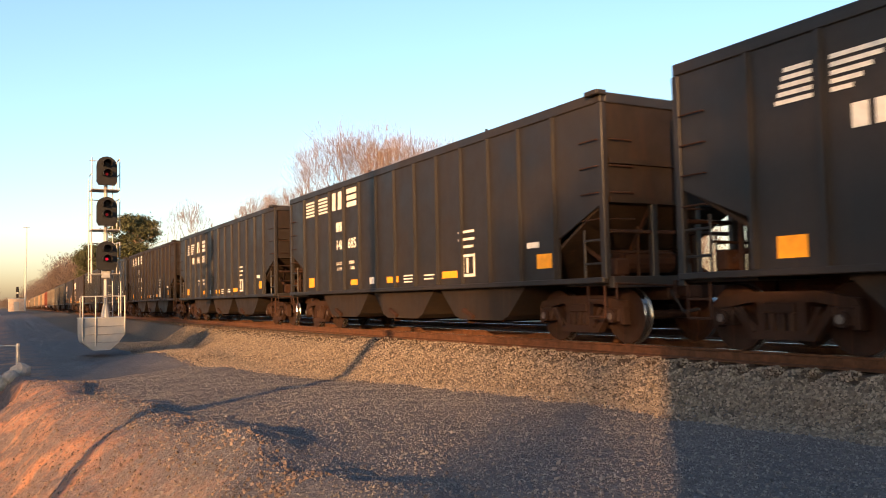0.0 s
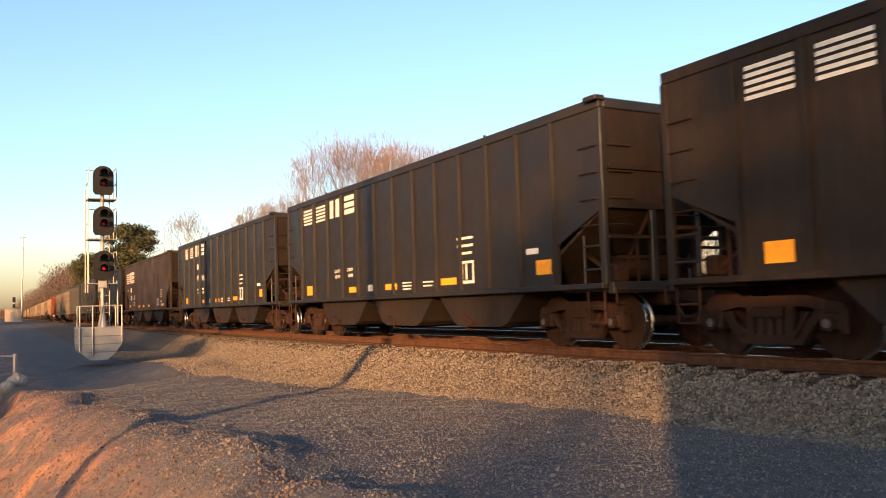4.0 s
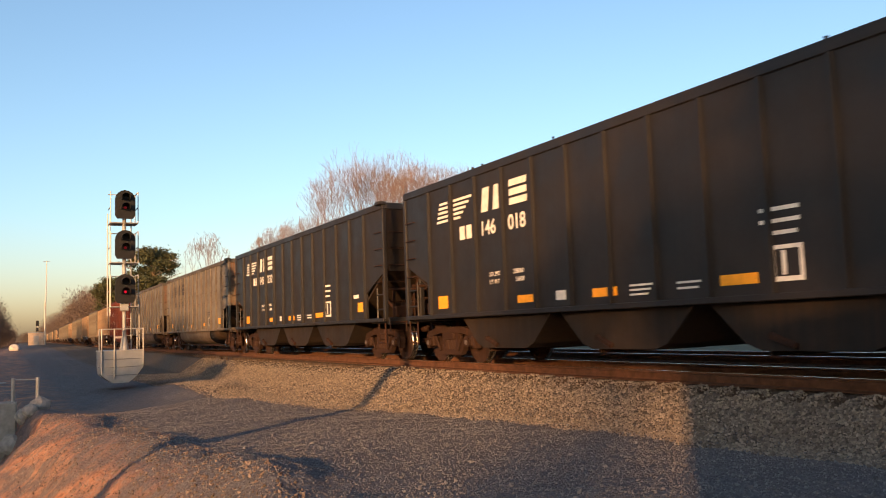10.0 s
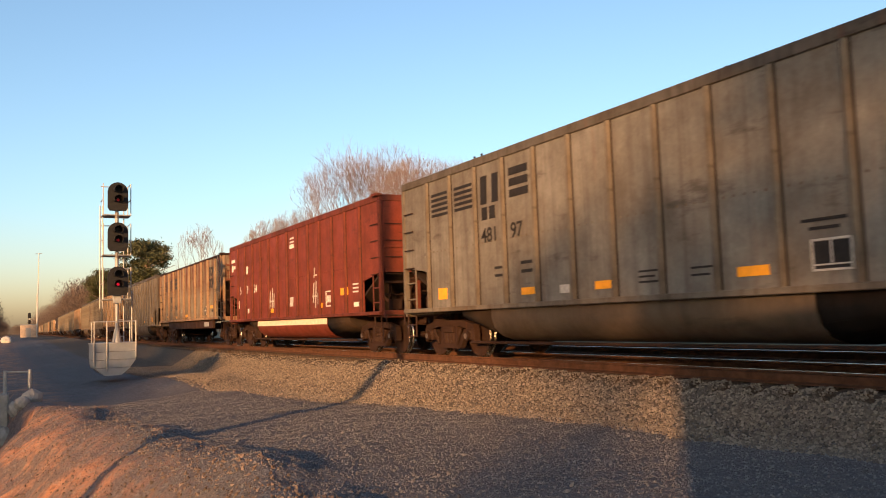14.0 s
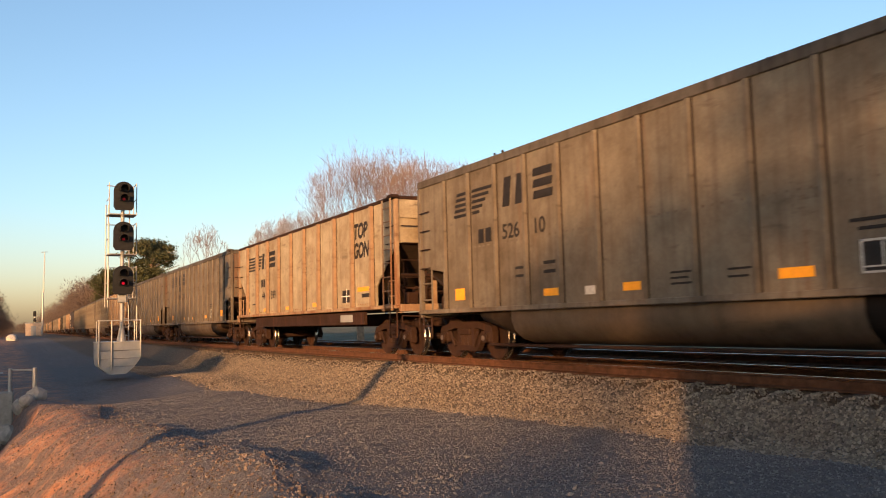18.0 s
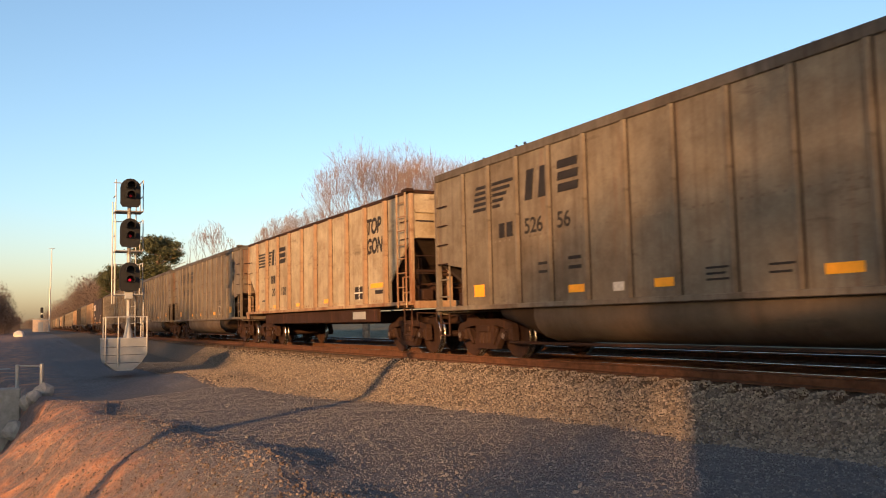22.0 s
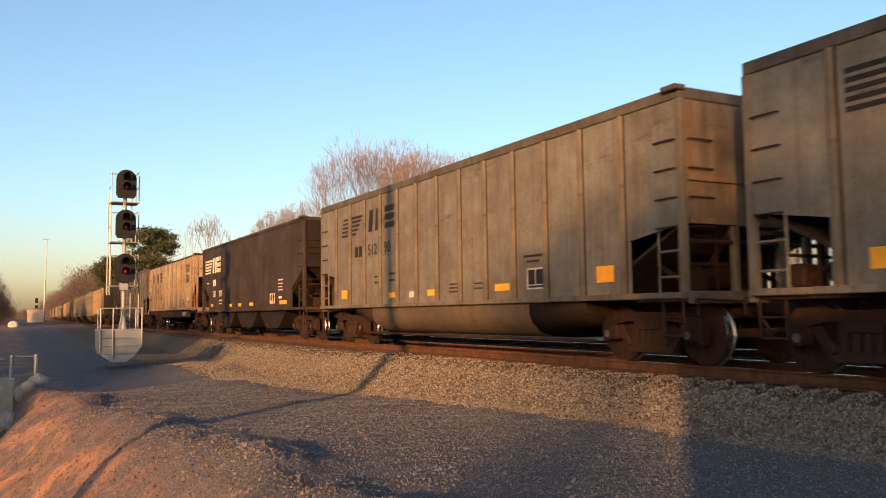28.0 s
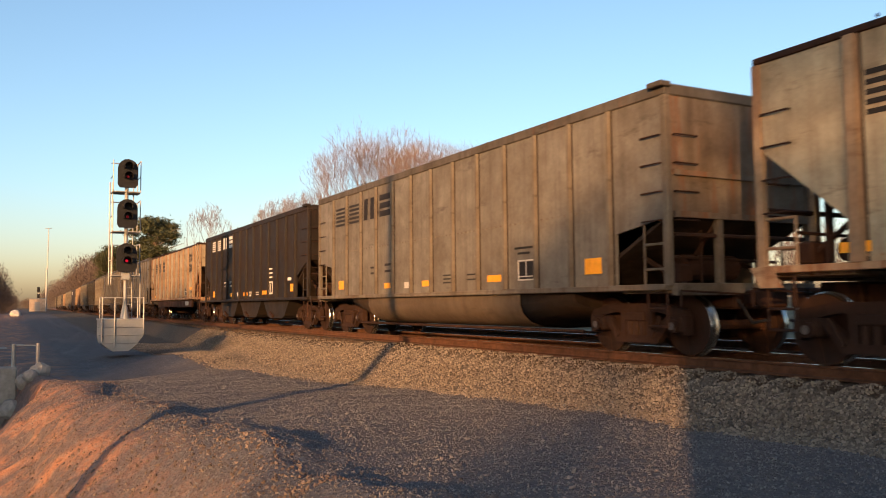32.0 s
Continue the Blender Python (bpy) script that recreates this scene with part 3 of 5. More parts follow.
WHEELSET, SIDEFRAME = wheelset_mesh(), sideframe_mesh()
BOLSTER = mesh_of("truck", boxes((-1.0, 1.0, -0.2, 0.2, 0.45, 0.75), (-0.25, 0.25, -0.25, 0.25, 0.75, 0.9), bevel=0.03), MAT["truck"])
BRAKE = mesh_of("brake_beam", boxes((-0.8, 0.8, -0.05, 0.05, 0.34, 0.44), (-0.85, -0.65, -0.12, 0.04, 0.25, 0.6), (0.65, 0.85, -0.12, 0.04, 0.25, 0.6), bevel=0.01), MAT["truck"])
wheelsets = []


def add_truck(car, y):
    tk = share("truck", BOLSTER, car, (0, y, 0), "rusty four-wheel truck")
    for s in (-1, 1):
        share("side_frame", SIDEFRAME, tk, (s * 1.02, 0, 0), rot=(0, 0, 0 if s < 0 else math.pi))
        w = share("wheelset", WHEELSET, tk, label="steel wheels with polished treads")
        w.matrix_parent_inverse = Matrix.Translation((0, s * 0.89, WR))
        share("brake_beam", BRAKE, tk, (0, s * 0.30, 0), rot=(0, 0, 0 if s > 0 else math.pi))


def plate_yz(outline, x0, x1):
    return prism(bmesh.new(), outline, "x", x0, x1)


def add_load(car, L, zt, W):
    """Coal heaped in the car, with a few lumps left on the top chord."""
    rng = random.Random(int(zt * 100))
    nx, ny = 9, 56
    vs, fs = [], []
    for j in range(ny + 1):
        for i in range(nx + 1):
            u, v = i / nx * 2 - 1, j / ny * 2 - 1
            heap = (1 - u * u) * (1 - v ** 8)
            vs.append((u * (W - 0.03), v * (L / 2 - 0.04), zt - 0.30 + 0.34 * heap + rng.uniform(-0.05, 0.05)))
    for j in range(ny):
        for i in range(nx):
            k = j * (nx + 1) + i
            fs.append((k, k + 1, k + nx + 2, k + nx + 1))
    me = bpy.data.meshes.new("coal_load")
    me.from_pydata(vs, [], fs)
    me.materials.append(MAT["coal"])
    share("coal_load", me, car, label="heaped black coal")
    for _ in range(4):
        bm = bmesh.new()
        r = rng.uniform(0.018, 0.038)
        bmesh.ops.create_icosphere(bm, subdivisions=1, radius=r)
        for v in bm.verts:
            v.co *= rng.uniform(0.75, 1.2)
        part("coal_lump", bm, MAT["coal"], car, "lump of coal on the top chord", (-W - rng.uniform(-0.02, 0.1), rng.uniform(-0.48, 0.48) * L, zt + 0.6 * r))


def add_body(car, L, zb, zt, cut, paint, rib_mat, ribs, rib_w=0.06, rib_d=0.075, chord=0.17, W=1.50, end_mat=None, chord_mat=None, rivets=0.0, rungs=True):
    """The open box of a car: side plates with cut corners, ribs, chords, ends, slope sheets, corner posts and grab irons.
    cut: height of the cut at the end, height where it meets the side, and its length."""
    ze, zi, lc = cut
    h = L / 2
    end_mat = end_mat or paint
    chord_mat = chord_mat or rib_mat
    out = [(-h, zt - 0.02), (-h, ze), (-h + lc, zi), (-h + lc, zb), (h - lc, zb), (h - lc, zi), (h, ze), (h, zt - 0.02)]
    for s in (-1, 1):
        part("side_wall", plate_yz(out, s * W - 0.02, s * W + 0.02), paint, car)
        part("top_chord", boxes((s * W - 0.05, s * W + 0.15, -h - 0.04, h + 0.04, zt - chord, zt), bevel=0.015), chord_mat, car)
        part("side_sill", boxes((s * W - 0.09, s * W + 0.13, -h - 0.02, h + 0.02, zb - 0.06, zb + 0.03), bevel=0.01), rib_mat, car)
    bm = bmesh.new()
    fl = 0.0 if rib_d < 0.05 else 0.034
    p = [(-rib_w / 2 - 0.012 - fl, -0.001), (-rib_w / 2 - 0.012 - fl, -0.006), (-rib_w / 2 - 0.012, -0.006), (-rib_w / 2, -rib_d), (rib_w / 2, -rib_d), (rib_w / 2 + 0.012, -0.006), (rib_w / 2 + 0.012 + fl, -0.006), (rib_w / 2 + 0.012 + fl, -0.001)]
    lo = [bm.verts.new((x, y, zb + 0.03)) for y, x in p]
    hi = [bm.verts.new((x * (0.8 if i in (3, 4) else 1), y, zt - chord)) for i, (y, x) in enumerate(p)]
    for i in range(7):
        bm.faces.new((lo[i], lo[i + 1], hi[i + 1], hi[i]))
    bm.faces.new(lo[::-1])
    bm.faces.new(hi)
    bmesh.ops.recalc_face_normals(bm, faces=bm.faces)
    tall = mesh_of("rib", bm, rib_mat)
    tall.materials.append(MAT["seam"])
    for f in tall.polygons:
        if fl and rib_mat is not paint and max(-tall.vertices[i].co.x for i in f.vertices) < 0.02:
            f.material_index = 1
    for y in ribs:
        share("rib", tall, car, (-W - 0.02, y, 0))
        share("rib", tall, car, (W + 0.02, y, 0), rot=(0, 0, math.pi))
    if rivets:
        bm = bmesh.new()
        for k in range(int((L - 2.4) / 0.17)):
            y = -h + 1.25 + 0.17 * k
            box(bm, -W - 0.032, -W - 0.018, y - 0.016, y + 0.016, rivets - 0.016, rivets + 0.016)
        tagged(part("rivets", bm, rib_mat, car), kind="stuff")
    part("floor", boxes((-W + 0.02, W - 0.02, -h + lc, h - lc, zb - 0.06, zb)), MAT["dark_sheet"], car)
    for s in (-1, 1):
        part("end_wall", boxes((-W + 0.02, W - 0.02, s * h - 0.02, s * h + 0.02, ze, zt - 0.02)), end_mat, car)
        part("end_chord", boxes((-W + 0.05, W - 0.05, s * h - 0.05, s * h + 0.09, zt - chord, zt), bevel=0.015), chord_mat, car)
        bm = bmesh.new()
        o = [(s * (h - 0.02), ze + 0.05), (s * (h - 0.02), ze), (s * (h - lc - 0.9), zb), (s * (h - lc - 0.95), zb + 0.05)]
        part("slope_sheet", prism(bm, o, "x", -W + 0.03, W - 0.03), MAT["dark_sheet"], car, "dark brown sloping end sheet")
        part("end_platform", boxes((-W + 0.09, W - 0.09, s * (h - lc), s * (h + 0.08), zb - 0.10, zb), (-W + 0.02, W - 0.02, s * (h + 0.02), s * (h + 0.14), zb - 0.14, zb + 0.04), bevel=0.008), rib_mat, car)
        for x in (-W, W):
            part("corner_post", boxes((x - 0.05, x + 0.05, s * h - 0.06, s * h + 0.06, zb, zt - chord), bevel=0.01), rib_mat, car)
            part("handrail", rods(0.02, ((x, s * (h - 0.5), zb), (x, s * (h - 0.5), zi + 0.1)), ((x, s * (h - 0.5), zb + 0.25), (x, s * h, zb + 0.25)), ((x, s * (h - 0.5), zb + 0.62), (x, s * h, zb + 0.62))), rib_mat, car)
        for x in (-0.49, 0.49):
            part("end_post", boxes((x - 0.06, x + 0.06, s * h - 0.05, s * h + 0.05, zb, ze), bevel=0.01), rib_mat, car)
        for x in (-W, W):
            if s < 0:
                part("corner_cap", boxes((x - 0.05 if x > 0 else x - 0.152, x + 0.152 if x > 0 else x + 0.05, -h - 0.092, -h + 0.22, zt - 0.06, zt + 0.018), bevel=0.012), chord_mat, car)
        part("end_stiffener", boxes((-W + 0.08, W - 0.08, s * (h + 0.02), s * (h + 0.07), ze + 0.62, ze + 0.70), (-W + 0.08, W - 0.08, s * (h + 0.02), s * (h + 0.07), ze + 0.0, ze + 0.09)), end_mat, car)
        part("end_brace", rods(0.035, ((-W + 0.1, s * h, zb + 0.75), (W - 0.1, s * h, zb + 0.75)), ((-0.5, s * (h - 0.9), zb), (-0.5, s * h, ze))), MAT["under"], car)
        if rungs:
            for i in range(4):
                z = zt - 0.75 - i * 0.42
                for x in (-W, W):
                    g = rods(0.0125, ((x * 1.045, s * (h - 0.08), z), (x * 1.045, s * (h - 0.48), z)), ((x, s * (h - 0.08), z), (x * 1.045, s * (h - 0.08), z)), ((x, s * (h - 0.48), z), (x * 1.045, s * (h - 0.48), z)), seg=5)
                    part("grab_iron", g, MAT["under"], car)
                part("grab_iron", rods(0.0125, ((-W + 0.12, s * (h + 0.08), z), (-W + 0.55, s * (h + 0.08), z)), ((-W + 0.12, s * h, z), (-W + 0.12, s * (h + 0.08), z)), ((-W + 0.55, s * h, z), (-W + 0.55, s * (h + 0.08), z)), seg=5), MAT["under"], car)
        part("step", rods(0.018, ((-W, s * (h - 0.05), zb - 0.1), (-W, s * (h - 0.05), 0.45)), ((-W, s * (h - 0.45), zb - 0.1), (-W, s * (h - 0.45), 0.45)), ((-W, s * (h - 0.05), 0.46), (-W, s * (h - 0.45), 0.46)), ((-W, s * (h - 0.05), 0.72), (-W, s * (h - 0.45), 0.72))), MAT["under"], car)
        for x in (-1.0, 1.0):
            part("slope_brace", rods(0.04, ((x, s * (h - 0.12), zb), (x, s * (h - lc - 0.25), zb + 0.62 * (ze - zb))), seg=6), MAT["under"], car)
            part("slope_post", boxes((x - 0.035, x + 0.035, s * (h - 0.62), s * (h - 0.54), zb, zb + 0.72 * (ze - zb)), bevel=0.008), MAT["under"], car)
        part("brake_rod", rods(0.022, ((-1.25, s * (h - 0.3), zb + 0.45), (1.25, s * (h - 0.42), zb + 0.40)), ((-0.55, s * (h - 0.3), zb), (-0.55, s * (h - 0.3), zb + 0.85)), ((-0.55, s * (h - 0.3), zb + 0.85), (-0.1, s * (h - 0.75), zb + 0.5))), MAT["truck"], car)
        part("valve_box", boxes((-1.12, -0.82, s * (h - 0.42), s * (h - 0.2), zb + 0.05, zb + 0.34), bevel=0.03), MAT["under"], car)
        part("draft_gear", boxes((-0.32, 0.32, s * (h - 0.5), s * (h + 0.12), 0.70, 1.06), bevel=0.03), MAT["under"], car)
        part("uncoupling_lever", rods(0.016, ((-W + 0.02, s * (h + 0.2), 0.98), (-0.2, s * (h + 0.3), 0.92)), ((-W + 0.02, s * (h + 0.2), 0.98), (-W + 0.02, s * (h + 0.2), 0.74))), MAT["under"], car)
        part("coupler", boxes((-0.13, 0.13, s * (h + 0.1), s * (h + 0.55), 0.76, 0.98), (-0.2, 0.18, s * (h + 0.42), s * (h + 0.68), 0.72, 1.0), bevel=0.03), MAT["under"], car)
        part("air_hose", rods(0.025, ((-0.3, s * (h + 0.15), 0.85), (-0.3, s * (h + 0.42), 0.5)), ((-0.3, s * (h + 0.42), 0.5), (-0.22, s * (h + 0.66), 0.55))), MAT["head"], car, "black rubber air hose")
    part("center_sill", boxes((-0.2, 0.2, -h - 0.1, h + 0.1, 0.72, 1.02)), MAT["under"], car)
    # brake gear on the trailing end
    bm = bmesh.new()
    bmesh.ops.create_cone(bm, cap_ends=True, segments=20, radius1=0.25, radius2=0.25, depth=0.03, matrix=Matrix.Translation((0.75, h + 0.16, ze + 0.2)) @ Matrix.Rotation(math.pi / 2, 4, "X"))
    part("brake_wheel", bm, MAT["under"], car)
    part("air_tank", rod(bmesh.new(), (-0.75, -h + 0.55, zb + 0.3), (0.35, -h + 0.55, zb + 0.3), 0.2, 14), MAT["under"], car)
    part("brake_cylinder", rod(bmesh.new(), (-0.9, h - 0.75, zb + 0.22), (-0.1, h - 0.75, zb + 0.22), 0.15, 12), MAT["under"], car)
    add_load(car, L, zt, W)
    for y in (-1, 1):
        add_truck(car, y * 6.17)


def add_tub(car, paint):
    """A deep rounded tub under the sill between the trucks."""
    prof = [(-1.47, 1.0), (-1.47, 0.80), (-1.40, 0.62), (-1.22, 0.46), (-0.95, 0.37), (-0.4, 0.33), (0.4, 0.33), (0.95, 0.37), (1.22, 0.46), (1.40, 0.62), (1.47, 0.80), (1.47, 1.0)]
    bm = bmesh.new()
    rings = []
    for y in (-3.45, 3.75):
        rings.append([bm.verts.new((x, y, z)) for x, z in prof])
    for p, q in zip(rings, rings[1:]):
        for i in range(len(prof) - 1):
            f = bm.faces.new((p[i], p[i + 1], q[i + 1], q[i]))
            f.smooth = True
    bmesh.ops.recalc_face_normals(bm, faces=bm.faces)
    part("tub", bm, paint, car, "rounded tub below the side sill")
    for y0, y1 in ((-3.45, -5.05), (3.75, 4.95)):
        bm = bmesh.new()
        p = [bm.verts.new((x * 0.99, y0, 1.0 - (1.0 - z) * 0.98)) for x, z in prof]
        q = [bm.verts.new((x * 0.97, y1, 1.0 - (1.0 - z) * 0.45)) for x, z in prof]
        for i in range(len(prof) - 1):
            bm.faces.new((p[i], p[i + 1], q[i + 1], q[i])).smooth = True
        bm.faces.new(p)
        bm.faces.new(q)
        bmesh.ops.recalc_face_normals(bm, faces=bm.faces)
        part("tub_end", bm, MAT["dark_sheet"], car, "dark brown tapered end of the tub")
    part("pipe", rods(0.03, ((-1.2, -5.0, 0.33), (-1.2, 5.0, 0.33))), MAT["under"], car)


def add_chutes(car, paint, centres, top=2.9, bottom=0.95):
    """Discharge chutes under a hopper."""
    for y in centres:
        o = [(y - top / 2, 1.0), (y + top / 2, 1.0), (y + bottom / 2 + 0.25, 0.45), (y + bottom / 2, 0.36), (y - bottom / 2, 0.36), (y - bottom / 2 - 0.25, 0.45)]
        c = part("chute", prism(bmesh.new(), o, "x", -1.38, 1.38), paint, car, "tapered discharge chute")
        part("chute_door", boxes((-1.2, 1.2, y + bottom / 2 - 0.02, y + bottom / 2 + 0.06, 0.28, 0.62), bevel=0.01), MAT["under"], c)
        part("door_lock", rods(0.05, ((-1.45, y + 0.55, 0.55), (-1.3, y + 0.55, 0.55)), ((-1.42, y + 0.55, 0.55), (-1.42, y + 0.2, 0.42))), MAT["under"], c)


RIBS_13 = [6.15 - 1.025 * i for i in range(13)]
RIBS_TOP = [6.03 - 1.335 * i for i in range(10)]


def make_hopper(variant):
    car = new("hopper_car")
    p = MAT["black" if variant == 0 else "black_b"]
    add_body(car, 14.76, 1.05, 4.0, (2.25, 1.75, 1.15), p, p, RIBS_13, end_mat=MAT["black_end"])
    add_chutes(car, MAT["black_b"], (-3.45, 0.0, 3.45), 3.2, 1.5)
    return car


def make_smooth(variant):
    car = new("hopper_car")
    p = MAT["black_b" if variant == 0 else "brownish"]
    add_body(car, 14.76, 1.05, 3.97, (2.35, 1.7, 1.25), p, p, RIBS_13[2:-2:4], rib_w=0.05, rib_d=0.012, chord=0.12, end_mat=MAT["black_end"])
    add_chutes(car, MAT["black_end"], (-3.45, 0.0, 3.45), 3.3, 1.3)
    return car


def make_tub(variant):
    car = new("gondola_car")
    p = MAT[("grey", "grey_b", "grey_c", "red")[variant]]
    add_body(car, 14.76, 1.05, 4.02, (2.05, 1.88, 1.12), p, MAT["red_rib" if variant == 3 else "grey_rib"], RIBS_13, end_mat=MAT["red" if variant == 3 else "grey_end"], chord_mat=MAT["red_rib" if variant == 3 else "grey_chord"], rivets=2.3)
    add_tub(car, p if variant == 3 else MAT["tub_grime"])
    return car


def make_topgon(variant):
    car = new("gondola_car")
    p = MAT["cream" if variant == 0 else "cream_b"]
    add_body(car, 14.76, 1.22, 3.92, (2.75, 1.75, 1.2), p, MAT["cream_rib"], RIBS_TOP, rib_w=0.13, rib_d=0.10, chord=0.09, end_mat=p, chord_mat=MAT["under"], rivets=1.32)
    for s in (-1, 1):
        part("fish_belly_sill", boxes((s * 1.42 - 0.05, s * 1.42 + 0.05, -5.2, 5.2, 0.78, 1.12), bevel=0.01), MAT["under"], car, "deep rusty brown side sill")
    bm = rods(0.022, ((-1.63, -6.85, 1.1), (-1.63, -6.85, 3.85)), ((-1.63, -7.33, 1.1), (-1.63, -7.33, 3.85)))
    for i in range(8):
        rod(bm, (-1.63, -6.85, 1.25 + 0.34 * i), (-1.63, -7.33, 1.25 + 0.34 * i), 0.016, 5)
    part("ladder", bm, MAT["cream_rib"], car)
    return car


# ---- lettering ----
TO_SIDE = Matrix(((0, 0, -1, 0), (-1, 0, 0, 0), (0, 1, 0, 0), (0, 0, 0, 1)))


def letter(car, text, rear, z, size, mat, h, x=-1.526, shear=0.0, bold=0.02, squeeze=1.0):
    cu = bpy.data.curves.new("lettering", "FONT")
    cu.body, cu.size, cu.extrude, cu.shear, cu.offset = text, size * 1.38, 0.002, shear, size * bold
    tmp = bpy.data.objects.new("lettering", cu)
    me = bpy.data.meshes.new_from_object(tmp)
    me.name = "lettering"
    bpy.data.objects.remove(tmp)
    me.materials.clear()
    me.materials.append(mat)
    ob = share("lettering", me, car)
    ob.matrix_basis = Matrix.Translation((x, h - rear, z)) @ TO_SIDE @ Matrix.Diagonal((squeeze, 1, 1, 1))
    return ob


def bars(car, name, items, mat, h, x=-1.526, label="", slant=0.0):
    """Plain flat shapes on the near side, each a part: (distance from the rear end, width, foot, height)."""
    for r, w, z, hh in items:
        dx = slant * hh
        o = [(h - r, z), (h - r - w, z), (h - r - w - dx, z + hh), (h - r - dx, z + hh)]
        part(name, prism(bmesh.new(), o, "x", x - 0.003, x + 0.012), mat, car, label)


def stripes(r, w, z, hh, n=5):
    return [(r, w, z + i * hh / n, 0.55 * hh / n) for i in range(n)]


def emblem(car, z, hh, mat, spans, slanted):
    """The road's emblem as plain stripes and blocks; spans: (distance from the rear, width) of two stripe fields and two blocks."""
    h = 7.38
    (a, wa), (b, wb), (n, wn), (s, ws) = spans
    for k, (r, w, zz, sh) in enumerate(stripes(a, wa, z, hh)):
        lean = 0.035 * k if slanted and wa < 0.6 else 0.0
        bars(car, "emblem_stripe", [(r + lean, w - lean, zz, sh)], mat, h, label="painted stripe")
    for k, (r, w, zz, sh) in enumerate(stripes(b, wb, z, hh)):
        cut = 0.16 * wb * (4 - k) if slanted else 0.0
        bars(car, "emblem_stripe", [(r, w - cut, zz, sh)], mat, h, label="painted stripe")
    bars(car, "emblem_block", [(n, 0.34 * wn, z, hh), (n + 0.62 * wn, 0.34 * wn, z, hh), (s, ws, z, hh * 0.26), (s, ws, z + hh * 0.37, hh * 0.26), (s, ws, z + hh * 0.74, hh * 0.26)], mat, h, slant=0.16 if slanted else 0.05, label="painted block")


PANELS = ((1.40, 0.72), (2.42, 0.72), (3.46, 0.68), (4.50, 0.62))
PANELS_SLANTED = ((1.62, 0.52), (2.38, 0.76), (3.52, 0.70), (4.55, 0.58))


def load_data(car, mat, z):
    """The small stencilled weights beside the car's number."""
    for text, r, dz in (("LD LMT", 3.72, 0.0), ("LT WT", 3.74, -0.15), ("230000", 4.58, 0.0), ("56000", 4.66, -0.15)):
        letter(car, text, r, z + dz, 0.088, mat, 7.38, bold=0.0)


